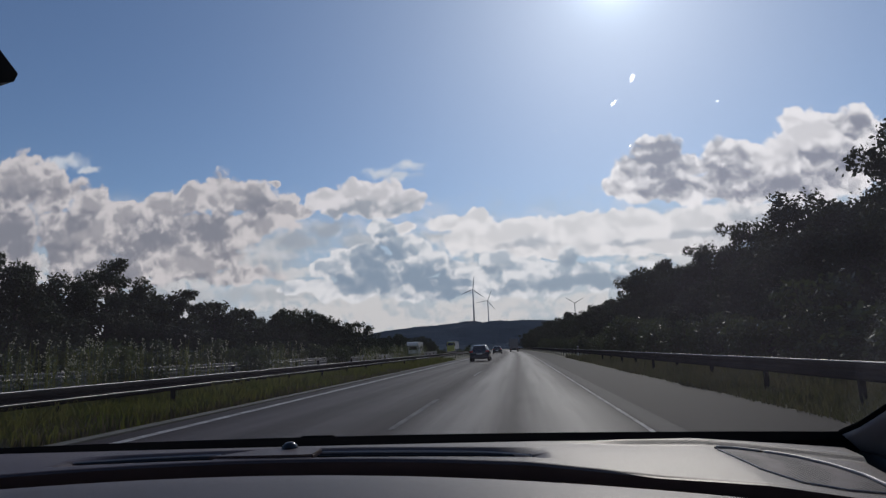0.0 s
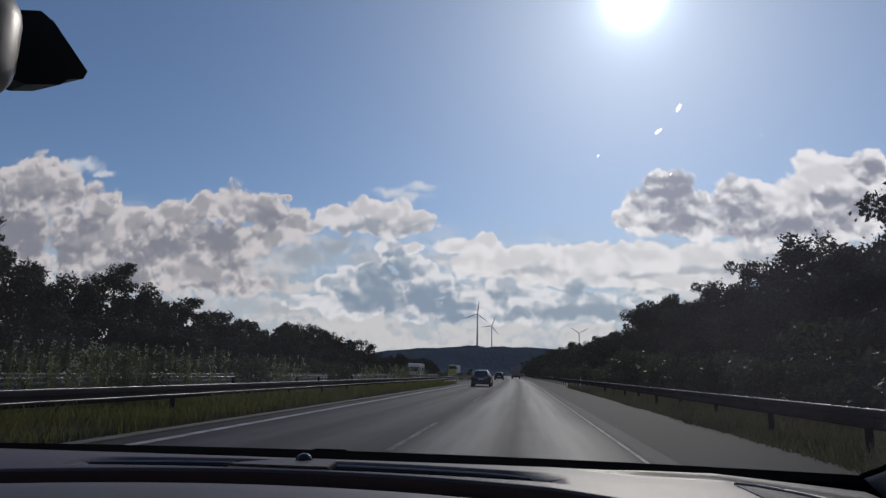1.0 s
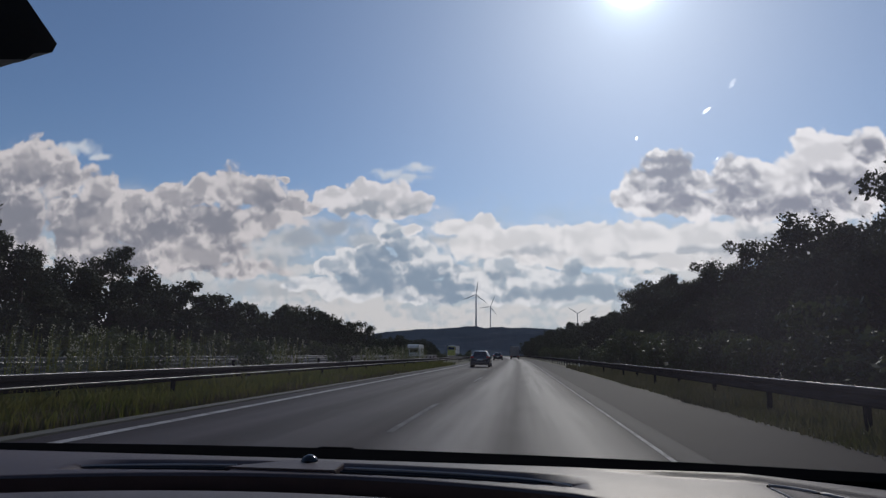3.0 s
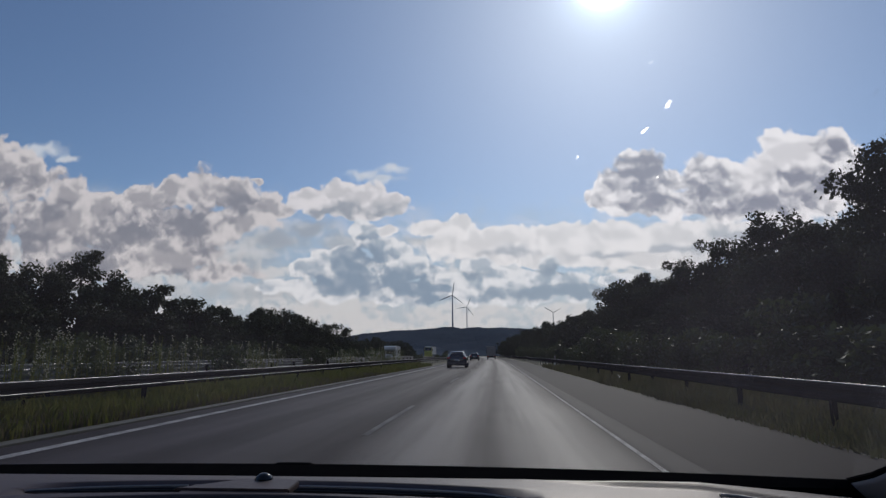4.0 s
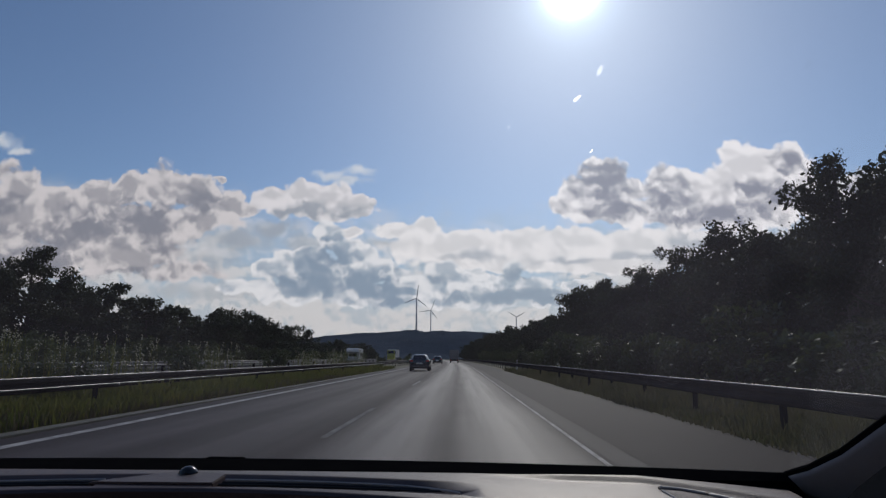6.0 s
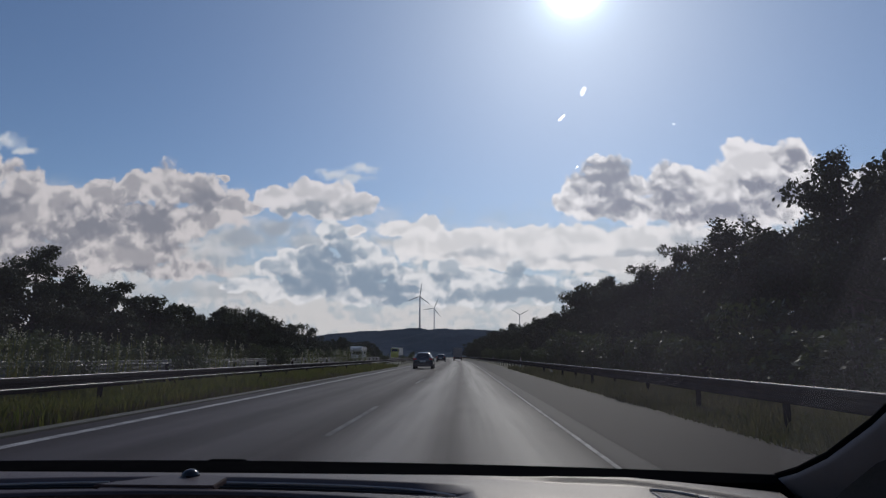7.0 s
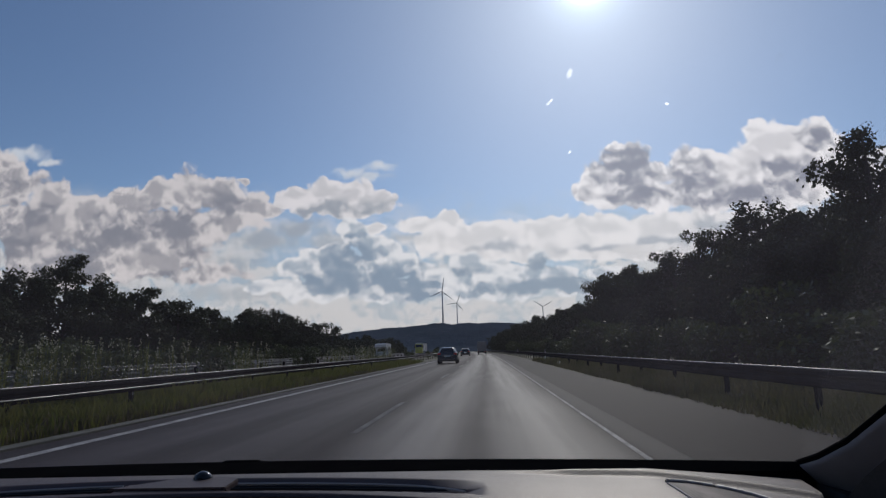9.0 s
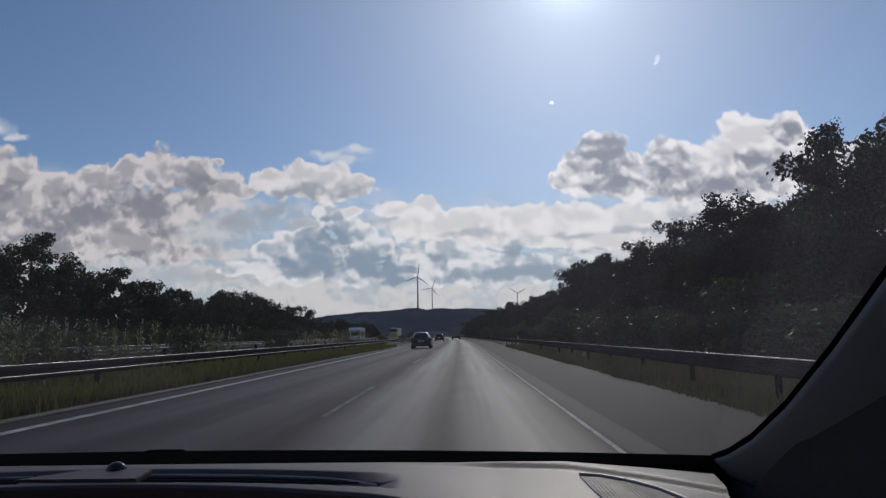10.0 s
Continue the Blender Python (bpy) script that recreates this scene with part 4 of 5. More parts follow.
def road_car(name, label, paint, st, rear_glass, front_glass, windows, wheels, rails_on_roof):
    """st: stations from tail to nose: length, half width, sill height, belt height, roof height, half width of the roof."""
    c = empty(name, (0, 0, 0), label, "car")
    bm = bmesh.new()
    rings = []
    for y, w, zb, belt, roof, wr in st:
        half = [(0.0, zb), (w * 0.82, zb), (w * 0.95, zb + 0.05), (w, zb + 0.22), (w * 1.0, (zb + belt) / 2 + 0.06), (w * 0.985, belt),
                (wr + (w * 0.985 - wr) * 0.45, belt + (roof - 0.05 - belt) * 0.55), (wr, roof - 0.05), (wr * 0.86, roof - 0.012), (wr * 0.5, roof), (0.0, roof + 0.008)]
        rings.append([bm.verts.new((x, y, z)) for x, z in half] + [bm.verts.new((-x, y, z)) for x, z in half[-2:0:-1]])
    n = len(rings[0])
    for r, q in zip(rings, rings[1:]):
        for k in range(n):
            bm.faces.new((r[k], r[(k + 1) % n], q[(k + 1) % n], q[k]))
    bm.faces.new(rings[0])
    bm.faces.new(rings[-1])
    part("body", bm, paint, c, smooth=True)
    for sgn in (1, -1):
        for y0, y1, y2, y3 in windows:
            pts = [side_point(st, y0, 0.06, 0.008), side_point(st, y1, 0.06, 0.008), side_point(st, y3, 0.9, 0.006), side_point(st, y2, 0.9, 0.006)]
            part("side_window", slab(bmesh.new(), [(sgn * x, y, z) for x, y, z in pts], 0.006), CAR_GLASS, c, "dark side window")
        for yw, r in wheels:
            wheel(c, sgn * (st[3][1] - 0.10), yw, r, 0.21, sgn)
            arch = bmesh.new()
            disc_ring(arch, [(0.0, r + 0.065), (0.015, r + 0.06), (0.015, r + 0.015), (0.0, r + 0.01)], 28, sgn * (st[3][1] + 0.004) - 0.0075, yw, r)
            part("wheel_arch", arch, BLACK_PLASTIC, c)
        ym = front_glass[0] + 0.12
        part("wing_mirror", box(bmesh.new(), (min(sgn * 0.88, sgn * 1.05), ym - 0.05, 0.97), (max(sgn * 0.88, sgn * 1.05), ym + 0.07, 1.10), 0.03), paint, c)
        lamp = bmesh.new()
        w0 = st[1][1]
        box(lamp, (min(sgn * (w0 - 0.30), sgn * (w0 + 0.012)), st[0][0] - 0.012, st[1][3] - 0.14), (max(sgn * (w0 - 0.30), sgn * (w0 + 0.012)), st[1][0] + 0.10, st[1][3] + 0.02), 0.025)
        part("tail_lamp", lamp, TAIL_RED, c, "red tail lamp")
        for yh in windows[:2]:
            part("door_handle", box(bmesh.new(), (min(sgn * (w0 + 0.02), sgn * (w0 + 0.05)), yh[1] - 0.2, 0.83), (max(sgn * (w0 + 0.02), sgn * (w0 + 0.05)), yh[1] - 0.04, 0.86), 0.008), paint, c)
        if rails_on_roof:
            wr = st[4][5]
            part("roof_rail", tube(bmesh.new(), [(sgn * wr * 0.93, rails_on_roof[0], st[4][4] - 0.03), (sgn * wr * 0.93, rails_on_roof[0] + 0.15, st[4][4] + 0.045),
                                                 (sgn * wr * 0.93, rails_on_roof[1] - 0.2, st[4][4] + 0.045), (sgn * wr * 0.93, rails_on_roof[1], st[4][4] - 0.02)], [0.018] * 4, 8), ALLOY, c, "silver roof rail")
    (ya, za, wa), (yb, zb2, wb) = rear_glass
    part("rear_window", slab(bmesh.new(), [(-wa, ya, za), (wa, ya, za), (wb, yb, zb2), (-wb, yb, zb2)], 0.012), CAR_GLASS, c, "dark rear window")
    yf, yt, zl, zt, wl, wt2 = front_glass
    part("windscreen", slab(bmesh.new(), [(-wl, yf, zl), (wl, yf, zl), (wt2, yt, zt), (-wt2, yt, zt)], -0.012), CAR_GLASS, c)
    part("rear_bumper", box(bmesh.new(), (-st[1][1] * 0.97, st[0][0] - 0.05, 0.26), (st[1][1] * 0.97, st[0][0] + 0.2, 0.56), 0.05, 3), paint, c)
    part("bumper_skirt", box(bmesh.new(), (-st[1][1] * 0.8, st[0][0] - 0.055, 0.25), (st[1][1] * 0.8, st[0][0] + 0.1, 0.34), 0.02), BLACK_PLASTIC, c)
    part("number_plate", box(bmesh.new(), (-0.26, st[0][0] - 0.07, 0.62), (0.26, st[0][0] - 0.012, 0.73), 0.006, 1), PLATE, c, "plain white plate")
    return c


HATCH = [(0.0, 0.80, 0.34, 0.92, 0.99, 0.66), (0.10, 0.86, 0.28, 0.95, 1.08, 0.66), (0.42, 0.895, 0.22, 0.96, 1.36, 0.58), (0.75, 0.90, 0.20, 0.96, 1.47, 0.57),
         (1.55, 0.90, 0.19, 0.95, 1.485, 0.58), (2.25, 0.90, 0.19, 0.94, 1.42, 0.57), (2.95, 0.90, 0.19, 0.93, 1.03, 0.70), (3.6, 0.88, 0.21, 0.86, 0.90, 0.70),
         (4.0, 0.82, 0.26, 0.74, 0.78, 0.66), (4.16, 0.68, 0.34, 0.62, 0.66, 0.58)]
WAGON = [(0.0, 0.82, 0.34, 0.95, 1.03, 0.68), (0.08, 0.87, 0.28, 0.97, 1.12, 0.66), (0.36, 0.90, 0.22, 0.98, 1.40, 0.60), (0.65, 0.905, 0.20, 0.98, 1.465, 0.59),
         (1.9, 0.905, 0.19, 0.97, 1.48, 0.60), (2.7, 0.905, 0.19, 0.95, 1.42, 0.58), (3.4, 0.90, 0.19, 0.94, 1.03, 0.70), (4.1, 0.88, 0.21, 0.86, 0.90, 0.70),
         (4.45, 0.82, 0.26, 0.74, 0.78, 0.66), (4.6, 0.68, 0.34, 0.62, 0.66, 0.58)]
hatchback = road_car("hatchback_car", "dark blue hatchback car with tinted rear window on the motorway", PAINT_NAVY, HATCH, ((0.06, 1.03, 0.60), (0.43, 1.40, 0.52)),
                     (2.95, 2.28, 1.02, 1.40, 0.62, 0.52), [(0.75, 1.42, 0.85, 1.40), (1.48, 2.50, 1.46, 2.20)], [(0.72, 0.315), (3.33, 0.315)], None)
hatchback.location = (-3.3, 57.0, 0.004)
wagon = road_car("estate_car", "black estate car with silver roof rails on the motorway", PAINT_BLACK, WAGON, ((0.05, 1.06, 0.62), (0.37, 1.42, 0.54)),
                 (3.4, 2.72, 1.02, 1.40, 0.62, 0.53), [(0.62, 1.15, 0.62, 1.12), (1.22, 1.95, 1.18, 1.92), (2.02, 2.95, 1.98, 2.66)], [(0.85, 0.325), (3.75, 0.325)], (0.5, 2.5))
wagon.location = (-3.45 + bend(125), 125.0, 0.004)


def box_van(name, at, turn, label, body_w, body_l, body_h, floor, cab_l, cab_h, cab_paint, box_paint, wheel_r, axles):
    """A cab and a box body on wheels; length runs along +y, cab foremost."""
    c = empty(name, (0, 0, 0), label, "truck")
    h = body_w / 2
    bm = bmesh.new()
    box(bm, (-h, 0, floor), (h, body_l, floor + body_h), 0.05)
    part("cargo_box", bm, box_paint, c, "plain box body")
    for x in (-h + 0.02, h - 0.02):
        for z in (floor + 0.02, floor + body_h - 0.02):
            part("corner_rail", box(bmesh.new(), (x - 0.045, -0.02, z - 0.045), (x + 0.045, body_l + 0.01, z + 0.045), 0.012, 1), ZINC_SHADED, c)
    for x in (-h * 0.5, h * 0.5):
        part("rear_door", box(bmesh.new(), (x - h * 0.47, -0.03, floor + 0.08), (x + h * 0.47, -0.004, floor + body_h - 0.08), 0.01, 1), box_paint, c)
    part("chassis", box(bmesh.new(), (-0.45, 0.1, floor - 0.3), (0.45, body_l + cab_l - 0.3, floor), 0.02, 1), BLACK_PLASTIC, c)
    part("under_guard", box(bmesh.new(), (-h * 0.95, -0.02, 0.45), (h * 0.95, 0.06, 0.6), 0.02, 1), BLACK_PLASTIC, c)
    bm = bmesh.new()
    y0, y1 = body_l + 0.25, body_l + cab_l
    prof = [(y0, wheel_r + 0.1), (y0, cab_h), (y1 - 0.55, cab_h), (y1 - 0.12, cab_h * 0.72), (y1, cab_h * 0.5), (y1, wheel_r)]
    left = [bm.verts.new((-h * 0.97, y, z)) for y, z in prof]
    right = [bm.verts.new((h * 0.97, y, z)) for y, z in prof]
    for k in range(len(prof)):
        q = (k + 1) % len(prof)
        bm.faces.new((left[k], left[q], right[q], right[k]))
    bm.faces.new(left)
    bm.faces.new(right)
    bmesh.ops.bevel(bm, geom=list(bm.edges), offset=0.06, segments=2, affect="EDGES")
    part("cab", bm, cab_paint, c)
    part("windscreen", slab(bmesh.new(), [(-h * 0.86, y1 - 0.10, cab_h * 0.70), (h * 0.86, y1 - 0.10, cab_h * 0.70), (h * 0.82, y1 - 0.48, cab_h * 0.95), (-h * 0.82, y1 - 0.48, cab_h * 0.95)], -0.03), CAR_GLASS, c)
    for sgn in (1, -1):
        x = sgn * (h * 0.97 + 0.006)
        part("side_window", slab(bmesh.new(), [(x, y0 + 0.35, cab_h * 0.66), (x, y1 - 0.3, cab_h * 0.66), (x, y1 - 0.58, cab_h * 0.92), (x, y0 + 0.35, cab_h * 0.92)], 0.008), CAR_GLASS, c)
        part("tail_lamp", box(bmesh.new(), (min(sgn * h * 0.62, sgn * h * 0.92), -0.05, 0.62), (max(sgn * h * 0.62, sgn * h * 0.92), 0.0, 0.78), 0.01, 1), TAIL_RED, c)
        part("wing_mirror", box(bmesh.new(), (min(sgn * h, sgn * (h + 0.28)), y1 - 0.35, cab_h * 0.66), (max(sgn * h, sgn * (h + 0.28)), y1 - 0.22, cab_h * 0.9), 0.03, 1), BLACK_PLASTIC, c)
        for ya in axles:
            wheel(c, sgn * (h - 0.16), ya, wheel_r, 0.26, sgn)
    c.matrix_basis = pose(*at, 0, 0, turn)
    return c


box_van("box_van", (0.15 + bend(150), 150.0, 0.004), 0, "grey box van driving far ahead", 2.1, 4.0, 2.2, 0.85, 2.0, 2.2, PAINT_GREY, PAINT_GREY, 0.36, (0.9, 5.0))
box_van("articulated_lorry", (-19.6 + bend(212), 226.0, 0.004), 180, "lorry with yellow cab and white box trailer on the opposite carriageway", 2.5, 13.4, 2.75, 1.2, 2.5, 3.6,
        PAINT_YELLOW, PAINT_WHITE, 0.5, (2.0, 3.3, 4.6, 12.0, 14.6))


def camper():
    """Motorhome seen from its flank, with an alcove over the cab."""
    c = empty("motorhome", (0, 0, 0), "white motorhome with alcove and dark windows on the opposite carriageway", "motorhome")
    bm = bmesh.new()
    prof = [(0, 0.55), (0, 2.85), (5.6, 2.9), (6.1, 2.75), (6.15, 2.2), (4.9, 2.02), (4.3, 1.9), (4.3, 0.5)]
    l, r = [bm.verts.new((-1.12, y, z)) for y, z in prof], [bm.verts.new((1.12, y, z)) for y, z in prof]
    for k in range(len(prof)):
        q = (k + 1) % len(prof)
        bm.faces.new((l[k], l[q], r[q], r[k]))
    bm.faces.new(l)
    bm.faces.new(r)
    bmesh.ops.bevel(bm, geom=list(bm.edges), offset=0.05, segments=2, affect="EDGES")
    part("living_body", bm, PAINT_WHITE, c)
    bm = bmesh.new()
    prof = [(4.25, 0.42), (4.25, 2.0), (5.0, 1.98), (5.55, 1.3), (6.35, 1.1), (6.5, 0.75), (6.45, 0.42)]
    l, r = [bm.verts.new((-0.95, y, z)) for y, z in prof], [bm.verts.new((0.95, y, z)) for y, z in prof]
    for k in range(len(prof)):
        q = (k + 1) % len(prof)
        bm.faces.new((l[k], l[q], r[q], r[k]))
    bm.faces.new(l)
    bm.faces.new(r)
    bmesh.ops.bevel(bm, geom=list(bm.edges), offset=0.05, segments=2, affect="EDGES")
    part("cab", bm, PAINT_WHITE, c)
    part("windscreen", slab(bmesh.new(), [(-0.8, 5.54, 1.36), (0.8, 5.54, 1.36), (0.74, 5.08, 1.93), (-0.74, 5.08, 1.93)], -0.03), CAR_GLASS, c)
    for sgn in (1, -1):
        x = sgn * 1.126
        for y0, y1, z0, z1 in ((0.35, 1.0, 1.45, 2.05), (1.9, 2.3, 1.5, 2.05), (2.5, 3.6, 1.45, 2.05)):
            w = part("side_window", slab(bmesh.new(), [(x, y0, z0), (x, y1, z0), (x, y1, z1), (x, y0, z1)], 0.012), CAR_GLASS, c, "dark window")
        part("cab_window", slab(bmesh.new(), [(sgn * 0.957, 4.5, 1.3), (sgn * 0.957, 5.45, 1.3), (sgn * 0.957, 5.0, 1.88), (sgn * 0.957, 4.5, 1.88)], 0.01), CAR_GLASS, c)
        for ya in (1.2, 5.65):
            wheel(c, sgn * 0.92, ya, 0.34, 0.22, sgn)
    part("roof_rail", tube(bmesh.new(), [(0.9, 0.4, 2.85), (0.9, 0.5, 3.0), (0.9, 2.6, 3.0), (0.9, 2.7, 2.85)], [0.02] * 4, 6), ZINC_SHADED, c)
    part("roof_rail", tube(bmesh.new(), [(-0.9, 0.4, 2.85), (-0.9, 0.5, 3.0), (-0.9, 2.6, 3.0), (-0.9, 2.7, 2.85)], [0.02] * 4, 6), ZINC_SHADED, c)
    c.matrix_basis = pose(-19.5 + bend(122), 126.0, 0.004, 0, 0, 180)
    return c


camper()


# ---- the car that carries the camera ----
own = empty("own_car", (0, 0, 0), "dark car interior behind the windscreen, with dusty grey dashboard", "car interior")


def side_edge(y):
    return 0.622 + 0.24 * (y - 0.59)


def groove(x):
    return 0.688 - 0.62 * (x - 0.02) ** 2


def slot_mid(x):
    return 0.712 - 0.42 * (x - 0.02) ** 2


def back_edge(x):
    return 0.792 - 0.03 * x * x


def dash_height(x, y):
    """Height of the upper dashboard skin: a long defroster hollow, and a moulded step round the speaker."""
    y0, y1 = groove(x), back_edge(x)
    t = min(1.0, max(0.0, (y - y0) / (y1 - y0)))
    z = 1.048 + 0.004 * math.sin(math.pi * t) - 0.012 * max(0.0, abs(x) - 0.5) / 0.15
    z -= 0.003 * max(0.0, 1 - t / 0.03) ** 2                                       # rounded front lip
    ends = min(1.0, max(0.0, (x + 0.262) / 0.05)) * min(1.0, max(0.0, (0.318 - x) / 0.06))
    off = y - slot_mid(x)
    if not -0.075 < x < 0.047 and -0.016 < off < 0.012:
        z -= 0.022 * ends
    elif 0.012 <= off < 0.036:
        z -= 0.0155 * ends * (1 - (off - 0.012) / 0.024)
    ridge = 0.785 - 0.62 * max(0.0, x - 0.33) ** 2 * (1 + 3.2 * max(0.0, x - 0.45))
    if x > 0.30:
        z -= 0.006 * min(1.0, max(0.0, (ridge - y) / 0.012 + 0.5)) * min(1.0, (x - 0.30) / 0.12)
    return z


def dash_upper():
    verts, faces, nx, ny = [], [], 260, 84
    for j in range(ny + 1):
        t = j / ny
        for i in range(nx + 1):
            a = -1 + 2 * i / nx
            x = 0.66 * a
            for _ in range(2):
                y = groove(x) + (back_edge(x) - groove(x)) * t
                x = a * side_edge(y)
            verts.append((x, y, dash_height(x, y)))
    w = nx + 1
    faces = [(j * w + i, j * w + i + 1, (j + 1) * w + i + 1, (j + 1) * w + i) for j in range(ny) for i in range(nx)]
    k = len(verts)
    verts += [(x, y + 0.004, z - 0.05) for x, y, z in verts[:w]]                 # front wall, down into the groove
    faces += [(i, i + 1, k + i + 1, k + i) for i in range(nx)]
    k3 = len(verts)
    base = ny * w
    verts += [(x, y + 0.01, z - 0.06) for x, y, z in verts[base:base + w]]        # back wall
    faces += [(base + i, base + i + 1, k3 + i + 1, k3 + i) for i in range(nx)]
    return raw("dashboard", verts, faces, DASH, own, "dusty grey moulded dashboard top", smooth=True)


dashboard = dash_upper()
m = dashboard.data
m.polygons.foreach_set("use_smooth", [len(p.vertices) == 4 and p.normal.z > 0.3 or p.normal.z < -0.3 for p in m.polygons])

verts, faces, nx = [], [], 120
prof = [(0.0, 0.985), (0.0, 1.032), (-0.006, 1.039), (-0.02, 1.042), (-0.06, 1.043), (-0.12, 1.041), (-0.19, 1.034), (-0.27, 1.018), (-0.34, 0.995), (-0.38, 0.95), (-0.40, 0.80)]
for dy, z in prof:
    for i in range(nx + 1):
        x = -0.72 + 1.37 * i / nx
        verts.append((x, groove(x) - 0.040 + dy * (1 + 0.2 * x * x), z - 0.012 * max(0.0, abs(x) - 0.45)))
w = nx + 1
faces = [(j * w + i, j * w + i + 1, (j + 1) * w + i + 1, (j + 1) * w + i) for j in range(len(prof) - 1) for i in range(nx)]
raw("lower_pad", verts, faces, DASH_DARK, own, "padded lower dashboard in darker grey", smooth=True)

# instrument hood in front of the driver
bm = bmesh.new()
bmesh.ops.create_uvsphere(bm, u_segments=40, v_segments=20, radius=1.0)
for v in bm.verts:
    v.co = Vector((-0.385 + 0.185 * v.co.x, 0.385 + 0.135 * v.co.y, 1.015 + 0.045 * max(v.co.z, -0.6)))
part("instrument_hood", bm, DASH_DARK, own, "rounded instrument hood before the driver", True)

# black sheet in the groove, painting the shade of its depth
pts = [(-0.66 + 1.32 * i / 80) for i in range(81)]
raw("groove_shade", [(x, groove(x) + d, 1.012) for d in (0.006, -0.055) for x in pts], [(i, i + 1, 82 + i, 81 + i) for i in range(80)], BAND_BLACK, dashboard, "black sheet painting the shade in the gap between dashboard parts")

# defroster slots: flat black sheet painting the opening's shade, slim slats and a pale lip
for x0, x1 in ((-0.245, -0.078), (0.050, 0.300)):
    xs = [x0 + (x1 - x0) * i / 24 for i in range(25)]
    taper = [max(0.0, 1 - abs((x - 0.03) / 0.275) ** 5) for x in xs]
    raw("vent_shade", [(x, slot_mid(x) + d * k, 1.0490) for d in (-0.014, 0.011) for x, k in zip(xs, taper)], [(i, i + 1, 26 + i, 25 + i) for i in range(24)], BAND_BLACK, dashboard, "flat black sheet painting the shade of the defroster opening")
    for off in (-0.006, 0.004):
        part("vent_slat", tube(bmesh.new(), [(x, slot_mid(x) + off * k, 1.0492) for x, k in zip(xs, taper)], [0.0012] * 25, 6), BLACK_PLASTIC, dashboard, "black defroster slat")
    part("vent_lip", tube(bmesh.new(), [(x, slot_mid(x) + 0.0125 * k - (0.012 * max(0.0, (x - 0.235) / 0.065) ** 2 if x0 > 0 else 0.0), 1.0500) for x, k in zip(xs, taper)], [0.0016] * 25, 6), GLOSS_TRIM, dashboard, "thin satin lip of the vent")

# light sensor dome on its plate
bm = bmesh.new()
slab(bm, [(-0.084, 0.699, 1.0445), (0.046, 0.699, 1.0445), (0.046, 0.736, 1.0465), (0.030, 0.746, 1.0465), (-0.022, 0.746, 1.0465)], 0.0075)
bmesh.ops.bevel(bm, geom=list(bm.edges), offset=0.0012, segments=2, affect="EDGES")
part("sensor_plate", bm, DASH, dashboard)
bm = bmesh.new()
bmesh.ops.create_uvsphere(bm, u_segments=24, v_segments=14, radius=0.0108)
for v in bm.verts:
    v.co = Vector((v.co.x + 0.002, v.co.y + 0.742, max(v.co.z * 0.95, -0.002) + 1.0510))
part("sensor_dome", bm, material("smoked_dome", (0.012, 0.011, 0.012), rough=0.12, bump=0), dashboard, "small glossy black sensor dome", True)

# speaker cover with its rim
def rim_curve(t):
    a = [(0.508, 0.724), (0.530, 0.726), (0.555, 0.710), (0.576, 0.680), (0.590, 0.640), (0.597, 0.590), (0.594, 0.530)]
    f = t * (len(a) - 1)
    i = min(int(f), len(a) - 2)
    f -= i
    return (a[i][0] + (a[i + 1][0] - a[i][0]) * f, a[i][1] + (a[i + 1][1] - a[i][1]) * f)


arc = [rim_curve(t / 30) for t in range(31)]
bm = bmesh.new()
tube(bm, [(x, y, dash_height(x, y) + 0.0022) for x, y in arc], [0.0019] * 31, 8)
part("speaker_rim", bm, GLOSS_TRIM, dashboard, "pale satin rim round the speaker cover", True)
bm = bmesh.new()
inner = [(0.508 + (x - 0.508) * 0.975, y - 0.003) for x, y in arc]
near = [(0.507, 0.716), (0.508, 0.665), (0.513, 0.605), (0.530, 0.558), (0.558, 0.537), (0.590, 0.530)]


def cover_edge(t):
    f = t * (len(near) - 1)
    i = min(int(f), len(near) - 2)
    return tuple(a + (b - a) * (f - i) for a, b in zip(near[i], near[i + 1]))


chord = [cover_edge(t / 30) for t in range(31)]
top = [[bm.verts.new((c[0] + (a[0] - c[0]) * f, c[1] + (a[1] - c[1]) * f, dash_height(c[0] + (a[0] - c[0]) * f, c[1] + (a[1] - c[1]) * f) + 0.0012)) for f in (0, 0.25, 0.5, 0.75, 1)] for c, a in zip(chord, inner)]
for r, q in zip(top, top[1:]):
    for k in range(4):
        bm.faces.new((r[k], r[k + 1], q[k + 1], q[k]))
part("speaker_gap", tube(bmesh.new(), [(0.507 + (x - 0.507) * 1.04, y + 0.0045, dash_height(x, y) + 0.0005) for x, y in arc], [0.0020] * 31, 6), BAND_BLACK, dashboard, "black gap outside the speaker rim")
part("speaker_edge", tube(bmesh.new(), [(x, y, dash_height(x, y) + 0.0008) for x, y in chord], [0.0009] * 31, 6), GLOSS_TRIM, dashboard, "thin pale edge of the speaker cover")
part("speaker_cover", bm, SPEAKER_MESH, dashboard, "fine perforated speaker cover")

